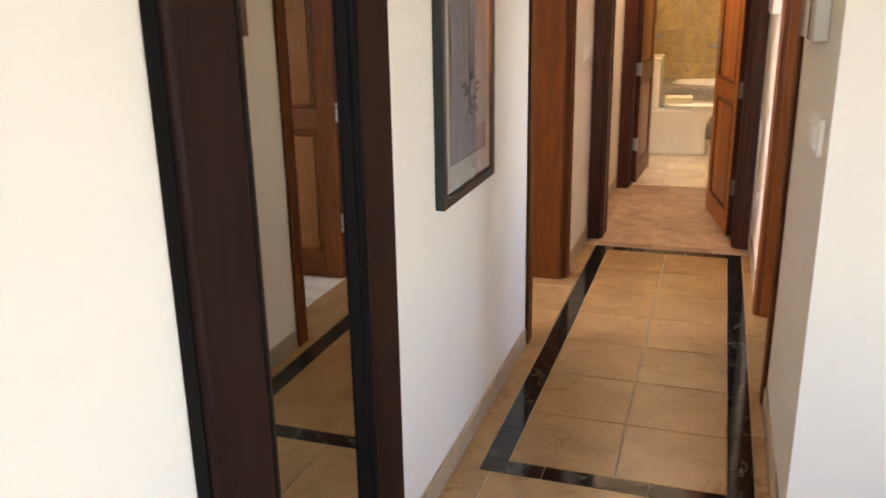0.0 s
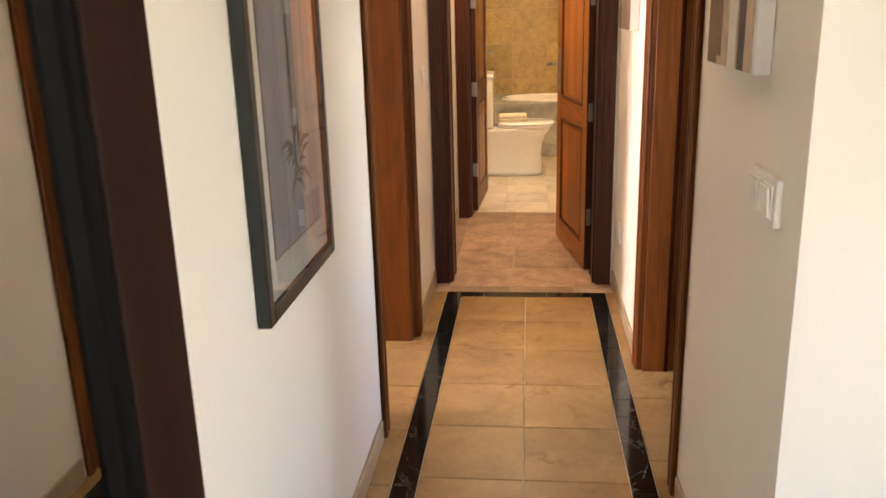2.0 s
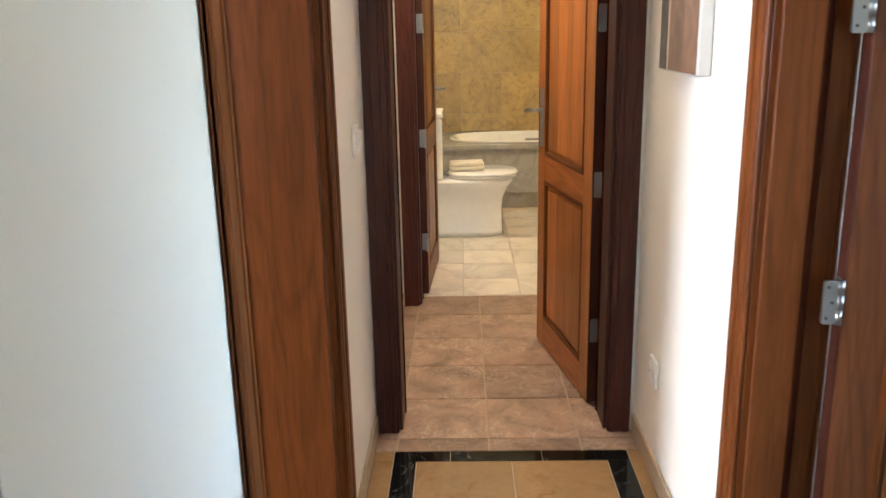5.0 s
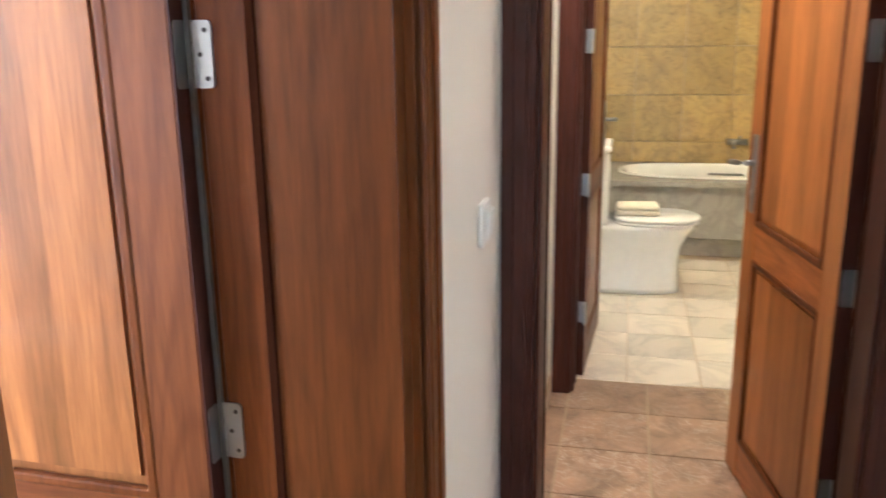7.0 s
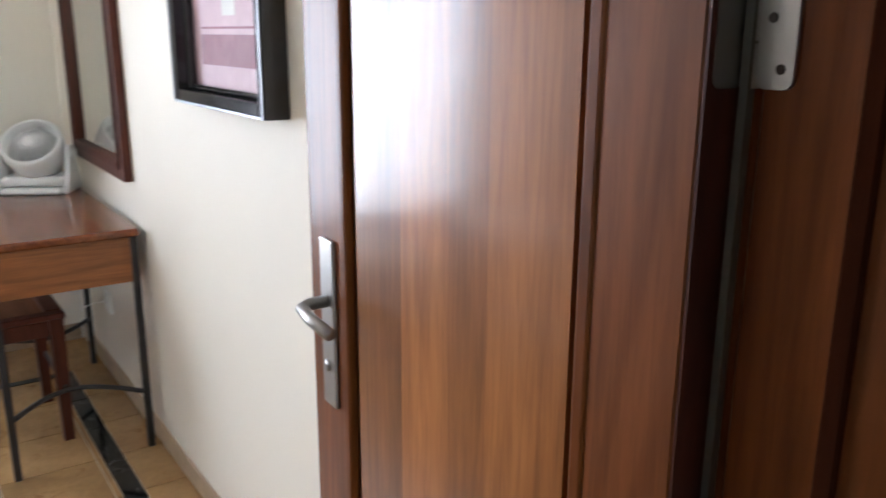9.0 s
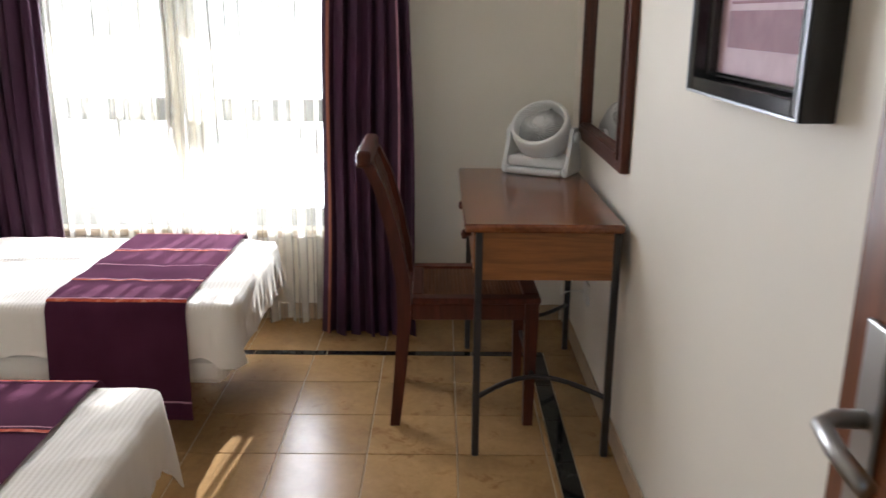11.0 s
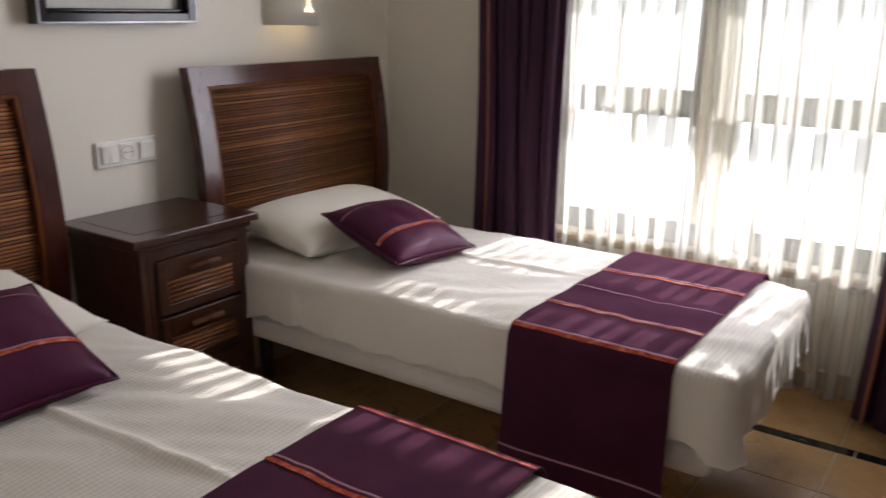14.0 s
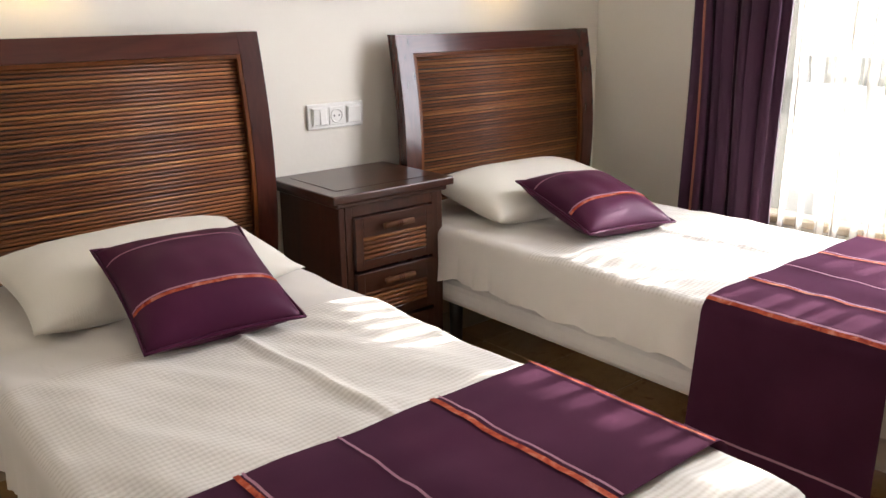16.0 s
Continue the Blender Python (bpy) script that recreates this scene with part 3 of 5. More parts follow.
M_SATIN = cloth("purple_satin", (0.062, 0.013, 0.034), 0.40, (900, 900, 900), 0.0, 0.06, 0.25)
for mt in (M_SATIN,):
    mt.node_tree.nodes["Principled BSDF"].inputs["Specular Tint"].default_value = (0.8, 0.4, 0.62, 1)
    mt.node_tree.nodes["Principled BSDF"].inputs["Specular IOR Level"].default_value = 0.18
M_RUNNER = cloth("purple_runner_satin", (0.058, 0.017, 0.034), 0.5, (900, 900, 900), 0.12, 0.06, 0.25)
M_RUNNER.node_tree.nodes["Principled BSDF"].inputs["Specular IOR Level"].default_value = 0.0
M_RUNNER.node_tree.nodes["Principled BSDF"].inputs["Sheen Tint"].default_value = (0.72, 0.42, 0.60, 1)
def raffia(name, *tones):
    """Loosely twisted braid, its strands mixed from a few tones."""
    n = Nodes(name)
    f = n.noise(n.coords((38, 38, 38)), 1.0, 3, 0.6, 0.6)
    k = len(tones) - 1
    col = n.ramp(f, *[(0.34 + 0.32 * i / k, c) for i, c in enumerate(tones)])
    n.bump(f, 0.5, 0.002)
    return n.done(col, 0.65)


M_ORANGE = raffia("orange_braid", (0.24, 0.030, 0.018), (0.40, 0.078, 0.034), (0.52, 0.20, 0.13))
M_LILAC = cloth("lilac_braid", (0.38, 0.20, 0.25), 0.6, (500, 500, 500), 0.0, 0.4)
for mt in (M_ORANGE, M_LILAC):
    mt.node_tree.nodes["Principled BSDF"].inputs["Specular IOR Level"].default_value = 0.05
M_CURTAIN = cloth("purple_curtain", (0.042, 0.006, 0.030), 0.75, (200, 200, 20), 0.05, 0.1, 0.3)
M_STRIPE = cloth("curtain_stripe", (0.30, 0.09, 0.05), 0.6, (300, 300, 300), 0.2, 0.2)
M_TOWEL = cloth("cream_towel", (0.70, 0.62, 0.46), 0.95, (250, 250, 250), 0.4, 0.8)
M_IRON = plastic("black_iron", (0.018, 0.014, 0.012), 0.4)
M_DESK = wood("desk_wood", (0.155, 0.048, 0.016), "x", 0.25, (0.9, 1.1), 0.4)
M_APRON = wood("desk_apron_wood", (0.25, 0.094, 0.027), "y", 0.4, (0.9, 1.1), 0.2)
M_CHAIR = wood("chair_wood", (0.075, 0.019, 0.009), "z", 0.42, (0.9, 1.1), 0.06, gloss=0.2)
M_NIGHT = wood("nightstand_wood", (0.050, 0.017, 0.009), "x", 0.3, (0.9, 1.15), 0.4)
M_NIGHTZ = wood("nightstand_wood_upright", (0.050, 0.017, 0.009), "z", 0.35, (0.9, 1.15), 0.3)
M_HEAD = wood("headboard_wood", (0.060, 0.014, 0.009), "x", 0.25, (0.95, 1.05), 0.5)
M_HEADZ = wood("headboard_post_wood", (0.060, 0.014, 0.009), "z", 0.25, (0.95, 1.05), 0.5)
M_WICKER = wood("woven_cane_seat", (0.13, 0.055, 0.022), "x", 0.6, (0.9, 1.1), 0.0)
M_LAMPCLAY = plaster("white_lamp_plaster", (0.74, 0.70, 0.60))
M_FANWHITE = plastic("fan_plastic", (0.80, 0.79, 0.76), 0.3)
# Near-black for the fan's inside and blades: housing shade put into the colour.
M_FANGAP = plastic("fan_shadow_gap", (0.045, 0.045, 0.043), 0.6)


def cane_material():
    n = Nodes("bamboo_cane")
    v = n.coords((7, 90, 90))
    a = n.noise(v, 1.0, 4, 0.6, 0.5)
    oi = n.add("ShaderNodeObjectInfo")
    tint = n.ramp(oi.outputs["Random"], (0.0, (0.12, 0.038, 0.015)), (0.5, (0.21, 0.074, 0.022)), (0.85, (0.28, 0.105, 0.032)), (1.0, (0.38, 0.17, 0.055)))
    col = n.mix(0.65, tint, n.ramp(a, (0.3, (0.25, 0.2, 0.18)), (0.55, (1, 1, 1)), (0.8, (1.0, 0.9, 0.7))), "MULTIPLY")
    return n.done(col, 0.5, Coat_Weight=0.04)


M_CANE = cane_material()


def sheer_material():
    n = Nodes("sheer_curtain")
    t = n.t
    out = t.nodes["Material Output"]
    t.nodes.remove(n.b)
    tr = n.add("ShaderNodeBsdfTransparent")
    tl = n.add("ShaderNodeBsdfTranslucent")
    df = n.add("ShaderNodeBsdfDiffuse")
    tl.inputs[0].default_value = (0.62, 0.605, 0.565, 1)
    df.inputs[0].default_value = (0.74, 0.70, 0.60, 1)
    a = n.add("ShaderNodeMixShader")
    a.inputs[0].default_value = 0.45
    n.link(tl.outputs[0], a.inputs[1])
    n.link(df.outputs[0], a.inputs[2])
    b = n.add("ShaderNodeMixShader")
    sep = n.add("ShaderNodeSeparateXYZ")
    n.link(n.add("ShaderNodeTexCoord").outputs["Object"], sep.inputs[0])
    wander = n.noise(n.coords((0.01, 1, 0.05)), 7.0, 1)

    def sums(kind, p, q, w=0.0):
        k = n.add("ShaderNodeMath")
        k.operation = kind
        for sock, v in zip(k.inputs, (p, q, w)):
            if isinstance(v, (int, float)):
                sock.default_value = v
            else:
                n.link(v, sock)
        return k.outputs[0]

    turn = sums("ADD", sums("MULTIPLY", sep.outputs[1], 2 * math.pi / 0.068), sums("MULTIPLY", wander, 11.0))
    lap = sums("MULTIPLY_ADD", sums("SINE", turn, 0), 0.5, 0.5)
    r = n.ramp(lap, (0.30, (0.90,) * 3), (0.46, (0.72,) * 3), (0.62, (0.20,) * 3))
    n.link(r, b.inputs[0])
    n.link(tr.outputs[0], b.inputs[1])
    n.link(a.outputs[0], b.inputs[2])
    n.link(b.outputs[0], out.inputs[0])
    return n.m


M_SHEER = sheer_material()


def pane_material():
    n = Nodes("clear_glass")
    return n.done((0.95, 0.97, 0.96), 0.0, Transmission_Weight=1.0, IOR=1.05)


M_PANE = pane_material()


def glow(name, c, strength):
    n = Nodes(name)
    n.b.inputs["Emission Color"].default_value = (*c, 1)
    n.b.inputs["Emission Strength"].default_value = strength
    return n.done(c, 0.8)


# ---- outside ----
structure("backdrop", boxes((-10.1, -10.0, -6, 9, -3, 2.72)), glow("bright_haze", (1.0, 0.99, 0.96), SKY_GLOW), "bright hazy daylight outside the window", "backdrop")
# Unseen slab added outside to block sun above the lower window.
structure("terrace_roof", boxes((-6.45, -4.46, -0.5, 5.5, 2.20, 2.32)), M_WALL, "plain white slab out of view, added to cut off the higher sun", "roof")
structure("ground", boxes((-60, -4.46, -40, 60, -3.2, -3.0)), plaster("pale_ground", (0.45, 0.42, 0.36)), "pale ground outside the house", "ground")


# ---- bedroom window and curtains ----
def window_bedroom():
    ob = thing("window_1", pose(0, 0, 0), "dark grey framed window behind sheer curtains", "window", "", "structure")
    fm = plastic("window_frame_grey", (0.27, 0.285, 0.30), 0.4)
    x0, x1 = -4.43, -4.375
    part("window_frame", boxes((x0, x1, 1.84, 1.89, 0.42, 2.15), (x0, x1, 3.11, 3.16, 0.42, 2.15), (x0, x1, 1.89, 3.11, 2.10, 2.15), (x0, x1, 1.89, 3.11, 0.42, 0.505)), fm, ob)
    part("mullion", boxes((x0 - 0.01, x1 + 0.01, 2.40, 2.53, 0.506, 2.099), bevel=0.004), M_WALL, ob)
    for a, b in ((1.891, 2.399), (2.531, 3.109)):
        part("transom", boxes((x0, x1, a, b, 0.895, 0.995), bevel=0.004), fm, ob)
        for lo, hi in ((0.506, 0.894), (0.996, 2.099)):
            p = part("pane", boxes((-4.405, -4.400, a, b, lo, hi)), M_PANE, ob)
            p.visible_shadow = False
    part("window_sill", boxes((-4.30, -4.27, 1.80, 3.20, 0.39, 0.42), bevel=0.005), M_SKIRT, ob)


window_bedroom()


def hanging(name, y0, y1, x, z0, z1, folds, depth, material, label, category, taper=0.0, seed=1, lean=0.0, stripes=(), group="", sharp=1.0):
    """A cloth hung in upright folds from y0 to y1; taper widens it towards the floor."""
    rnd = random.Random(seed)
    ph = [rnd.uniform(0, 6.28) for _ in range(6)]
    ob = thing(name, pose(x, 0, 0), label, category, group)

    def at(u, w):
        y = y0 + (y1 - y0) * u
        y += (u - 0.5) * taper * (1 - w)
        a = u * folds * 2 * math.pi
        dx = depth * (math.sin(a + 0.6 * math.sin(a * 0.37 + ph[0])) + 0.35 * math.sin(a * 0.53 + ph[1] + 0.5 * w)) * (1.0 + 0.25 * (1 - w))
        y += sharp * depth * 0.6 * math.sin(2 * a + ph[2])
        y += 0.006 * math.sin(9 * w + ph[3] + 5 * u)
        return (dx + 0.010 * math.sin(3 * w + ph[4] + 4 * u), y + lean * (1 - w), z0 + (z1 - z0) * w + (0.008 * math.sin(a * 0.5 + ph[5]) if w == 0 else 0))

    nu, nw = int(folds * 14), 14
    bm = bmesh.new()
    rows = [[bm.verts.new(at(i / nu, j / nw)) for i in range(nu + 1)] for j in range(nw + 1)]
    for j in range(nw):
        for i in range(nu):
            bm.faces.new((rows[j][i], rows[j][i + 1], rows[j + 1][i + 1], rows[j + 1][i]))
    part("cloth", bm, material, ob, smooth=True)
    for u, wd, mt in stripes:
        bm = bmesh.new()
        rows = []
        for j in range(nw + 1):
            row = []
            for q in (-1, 0, 1):
                p = Vector(at(u + q * wd / 2, j / nw))
                row.append(bm.verts.new(p + Vector((0.004, 0, 0))))
            rows.append(row)
        for j in range(nw):
            for i in range(2):
                bm.faces.new((rows[j][i], rows[j][i + 1], rows[j + 1][i + 1], rows[j + 1][i]))
        part("stripe", bm, mt, ob, smooth=True)
    return ob


hanging("curtain", 1.64, 1.97, -4.10, 0.02, 2.30, 7, 0.022, M_CURTAIN, "dark purple curtain with thin stripes, drawn open", "curtain", 0.03, 3, 0, ((0.18, 0.012, M_STRIPE), (0.5, 0.008, M_LILAC), (0.86, 0.016, M_STRIPE)), "purple curtains")
hanging("curtain", 3.16, 3.44, -4.10, 0.005, 2.30, 6.5, 0.026, M_CURTAIN, "dark purple curtain with orange stripes, drawn open", "curtain", 0.13, 5, -0.012, ((0.06, 0.02, M_STRIPE), (0.42, 0.012, M_STRIPE), (0.8, 0.012, M_LILAC)), "purple curtains")
hanging("sheer_curtain", 1.80, 2.56, -4.22, 0.02, 2.28, 13, 0.020, M_SHEER, "thin cream sheer curtain over the bright window", "curtain", 0.02, 8, 0, (), "sheer curtains", 0.9)
hanging("sheer_curtain", 2.44, 3.26, -4.18, 0.03, 2.28, 13, 0.020, M_SHEER, "thin cream sheer curtain over the bright window", "curtain", 0.02, 11, 0, (), "sheer curtains", 0.9)
bm = bmesh.new()
cyl(bm, (-4.14, 1.45, 2.33), (-4.14, 3.62, 2.33), 0.014)
rail = tagged(part("curtain_rail", bm, M_DARK), "dark wooden curtain rail above the window", "curtain rail")
for y in (1.5, 3.55):
    part("bracket", boxes((-4.30, -4.128, y, y + 0.02, 2.322, 2.338)), M_DARK, rail)


# ---- beds ----
def smooth01(t):
    t = max(0.0, min(1.0, t))
    return t * t * (3 - 2 * t)


def spread_mesh(w, l, z0, z1, seed, nx=80, ny=150, drop_steps=9):
    """A bedspread over a mattress: top sheet, rounded rim and hanging sides. Local x 0 to w, y 0 to l."""
    rnd = random.Random(seed)
    off = Vector((rnd.uniform(0, 50), rnd.uniform(0, 50), 0))
    r = 0.030

    def wr(x, y):
        p = Vector((x * 5, y * 5, 0)) + off
        q = Vector((x * 16 + y * 9, y * 3, 2)) + off
        fold = noise.noise(Vector((x * 2.2 + y * 6, y * 1.1 - x, 7)) + off)
        head = smooth01(1 - y / 0.75)
        ridge = 0.010 * math.exp(-((x - w * 0.42 - 0.03 * math.sin(3 * y)) / 0.014) ** 2) * smooth01((y - 0.45) / 0.2) * smooth01((1.45 - y) / 0.3)
        return ridge + 0.008 * noise.noise(p) + 0.0055 * noise.noise(q) + 0.006 * fold + (0.010 * head) * fold + 0.010 * head * noise.noise(Vector((x * 14, y * 5 + x * 6, 3)) + off)

    bm = bmesh.new()
    top = {}
    for i in range(nx + 1):
        for j in range(ny + 1):
            x, y = w * i / nx, l * j / ny
            ex, ey = min(x, w - x), l - y
            inset = r * 0.9
            cx = inset + (w - 2 * inset) * i / nx
            cy = (l - inset) * j / ny
            ck = smooth01(1 - ex / 0.10) * smooth01(1 - ey / 0.10)
            cx += (0.012 if x < w / 2 else -0.012) * ck
            cy -= 0.012 * ck
            sag = -0.010 * smooth01(1 - min(ex, ey) / 0.12)
            top[i, j] = bm.verts.new((cx, cy, z1 + wr(x, y) + sag))
    for i in range(nx):
        for j in range(ny):
            bm.faces.new((top[i, j], top[i + 1, j], top[i + 1, j + 1], top[i, j + 1]))
    rim = [(0, j) for j in range(ny + 1)] + [(i, ny) for i in range(1, nx + 1)] + [(nx, j) for j in range(ny - 1, -1, -1)]
    ways = []
    for k, (i, j) in enumerate(rim):
        a, b = top[rim[max(k - 1, 0)]].co, top[rim[min(k + 1, len(rim) - 1)]].co
        d = (b - a)
        n = Vector((-d.y, d.x, 0)).normalized()
        ways.append(n)
    prev = [top[k] for k in rim]
    s = 0.0
    for q in range(1, drop_steps + 1):
        row = []
        for k, (i, j) in enumerate(rim):
            base = top[rim[k]].co
            n = ways[k]
            corner = smooth01(1 - min(abs(k - ny), abs(k - ny - nx)) / 7.0)
            hem = z0 + 0.030 * noise.noise(Vector((k * 0.09, seed, 0))) - (0.10 if k < ny + nx / 2 else 0.015) * corner
            if q <= 3:
                a = q / 3 * math.pi / 2
                o, z = r * math.sin(a), base.z - r * (1 - math.cos(a))
            else:
                f = (q - 3) / (drop_steps - 3)
                o = r + f * (0.004 + 0.014 * noise.noise(Vector((k * 0.23, f * 0.7, seed * 3.1))) + 0.008 * noise.noise(Vector((k * 0.6, f, seed))) + 0.035 * corner)
                z = (base.z - r) * (1 - f) + hem * f
            row.append(bm.verts.new(base + n * o + Vector((0, 0, z - base.z))))
        for k in range(len(rim) - 1):
            bm.faces.new((prev[k], prev[k + 1], row[k + 1], row[k]))
        prev = row
    return bm


def runner(name, w, y0, y1, z1, drop, label, seed):
    """A satin strip across the bed, hanging down on the side at local x = w and a little on the other."""
    ob = thing(name, pose(0, 0, 0), label, "bed runner", "bed runners")
    r = 0.05
    total = drop + w + 0.14

    def at(s, v):
        y = y0 + (y1 - y0) * v
        wob = 0.006 * noise.noise(Vector((s * 7, v * 2, seed))) + 0.005 * noise.noise(Vector((s * 3 + v * 2, v * 6, seed + 3)))
        arc = 0.045
        flat_w = w - 0.062
        if s < drop - 0.035:
            f = s / (drop - 0.035)
            return Vector((w + 0.036 - 0.022 * f + 0.006 * (1 - f) * math.sin(v * 5 + seed), y + 0.010 * (1 - f) * (v - 0.5), z1 - drop + (drop - 0.035) * f))
        s2 = s - drop + 0.035
        if s2 < arc * 1.57:
            a = s2 / arc
            return Vector((w - 0.031 + arc * math.cos(a), y, z1 - 0.035 + arc * math.sin(a)))
        s2 -= arc * 1.57
        if s2 < flat_w:
            return Vector((w - 0.031 - s2, y, z1 + 0.010 + wob * smooth01(min(s2, flat_w - s2) / 0.05)))
        s2 -= flat_w
        if s2 < arc * 1.57:
            a = s2 / arc
            return Vector((0.031 - arc * math.sin(a), y, z1 - 0.035 + arc * math.cos(a)))
        return Vector((-0.014 - 0.05 * (s2 - arc * 1.57), y, z1 - 0.035 - (s2 - arc * 1.57)))

    ns, nv = 120, 26
    bm = bmesh.new()
    rows = [[bm.verts.new(at(total * i / ns, j / nv)) for j in range(nv + 1)] for i in range(ns + 1)]
    for i in range(ns):
        for j in range(nv):
            bm.faces.new((rows[i][j], rows[i + 1][j], rows[i + 1][j + 1], rows[i][j + 1]))
    part("cloth", bm, M_RUNNER, ob, smooth=True)
    for s, wd, mt in ((0.10 * drop + 0.02, 0.006, M_LILAC), (drop + 0.012, 0.012, M_ORANGE), (drop + 0.022, 0.006, M_LILAC), (drop + 0.24 * w, 0.010, M_ORANGE), (drop + 0.253 * w, 0.005, M_LILAC), (drop + 0.45 * w, 0.005, M_LILAC), (drop + 0.68 * w, 0.012, M_ORANGE), (drop + 0.70 * w, 0.005, M_LILAC), (drop + 0.97 * w, 0.006, M_ORANGE)):
        bm = bmesh.new()
        rows = []
        for j in range(nv + 1):
            jig = 0.002 * noise.noise(Vector((j * 0.5, s * 40, 1)))
            rows.append([bm.verts.new(at(s + jig + q * wd / 2, j / nv) + Vector((0.0028 if s < drop else 0, 0, 0.0028))) for q in (-1, 1)])
        for j in range(nv):
            bm.faces.new((rows[j][0], rows[j][1], rows[j + 1][1], rows[j + 1][0]))
        part("braid", bm, mt, ob, smooth=True)
    return ob


def bed(x0, x1, y0, y1, seed, label):
    """A single divan bed, its head towards -y."""
    w, l = x1 - x0, y1 - y0
    ob = thing("bed", pose(x0, y0, 0), label, "bed", "single beds")
    part("base", boxes((0.02, w - 0.02, 0.02, l - 0.04, 0.215, 0.318), bevel=0.04, seg=4), M_BASE, ob, "white fabric divan base")
    part("mattress", boxes((0.03, w - 0.03, 0.02, l - 0.035, 0.319, 0.475), bevel=0.03, seg=3), M_BASE, ob)
    for lx in (0.16, w - 0.16):
        for ly in (0.14, l - 0.34):
            bm = bmesh.new()
            cyl(bm, (lx, ly, 0), (lx, ly, 0.217), 0.022, 0.026)
            part("leg", bm, M_IRON, ob, "dark metal leg", True)
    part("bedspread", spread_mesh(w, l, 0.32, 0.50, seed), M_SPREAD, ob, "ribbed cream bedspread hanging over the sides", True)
    return ob


def puffy(w, h, t, n=26, pinch=0.10, seed=0):
    """A stuffed cushion, flat in local xy, centred, with pointed corners."""
    bm = bmesh.new()
    grids = []
    for side in (1, -1):
        g = {}
        for i in range(n + 1):
            for j in range(n + 1):
                u, v = 2 * i / n - 1, 2 * j / n - 1
                e = (1 - abs(u) ** 2.6) * (1 - abs(v) ** 2.6)
                z = side * t / 2 * max(e, 0) ** 0.55
                px = u * w / 2 * (1 - pinch * (1 - v * v) * abs(u) ** 3 * 0.6)
                py = v * h / 2 * (1 - pinch * (1 - u * u) * abs(v) ** 3 * 0.6)
                z += side * 0.006 * noise.noise(Vector((u * 2.5, v * 2.5, seed + side))) * e
                if side == -1 and (i in (0, n) or j in (0, n)):
                    g[i, j] = grids[0][i, j]
                else:
                    g[i, j] = bm.verts.new((px, py, z))
        grids.append(g)
        for i in range(n):
            for j in range(n):
                f = (g[i, j], g[i + 1, j], g[i + 1, j + 1], g[i, j + 1])
                bm.faces.new(f if side == 1 else f[::-1])
    return bm


def cushion(name, m, label, seed):
    w, h, t = 0.348, 0.37, 0.13
    ob = thing(name, m, label, "cushion", "purple cushions")
    part("cover", puffy(w, h, t, seed=seed), M_SATIN, ob, smooth=True)

    def surf(u, v):
        e = (1 - abs(u) ** 2.6) * (1 - abs(v) ** 2.6)
        return Vector((u * w / 2 * (1 - 0.06 * (1 - v * v) * abs(u) ** 3), v * h / 2 * (1 - 0.06 * (1 - u * u) * abs(v) ** 3), t / 2 * max(e, 0) ** 0.55 + 0.006 * noise.noise(Vector((u * 2.5, v * 2.5, seed + 1))) * e + 0.0022))

    for v, wd, mt in ((-0.55, 0.026, M_LILAC), (0.42, 0.05, M_ORANGE), (0.375, 0.026, M_LILAC)):
        bm = bmesh.new()
        rows = [[bm.verts.new(surf(-0.985 + 1.97 * i / 30, v + q * wd) + Vector((0, 0, 0.0012 if wd < 0.02 else 0))) for q in (-0.5, 0.5)] for i in range(31)]
        for a, b in zip(rows, rows[1:]):
            bm.faces.new((a[0], a[1], b[1], b[0]))
        part("braid", bm, mt, ob, smooth=True)
    bm = bmesh.new()
    edge = [surf(-1 + 2 * i / 16, -1) for i in range(16)] + [surf(1, -1 + 2 * i / 16) for i in range(16)] + [surf(1 - 2 * i / 16, 1) for i in range(16)] + [surf(-1, 1 - 2 * i / 16) for i in range(17)]
    tube(bm, edge, 0.004, 6)
    part("piping", bm, M_SATIN, ob, smooth=True)
    return ob


def pillow(m, seed, label):
    ob = tagged(part("pillow", puffy(0.67, 0.41, 0.155, seed=seed, pinch=0.12), M_PILLOW, smooth=True), label, "pillow", "cream pillows")
    ob.matrix_basis = m
    return ob


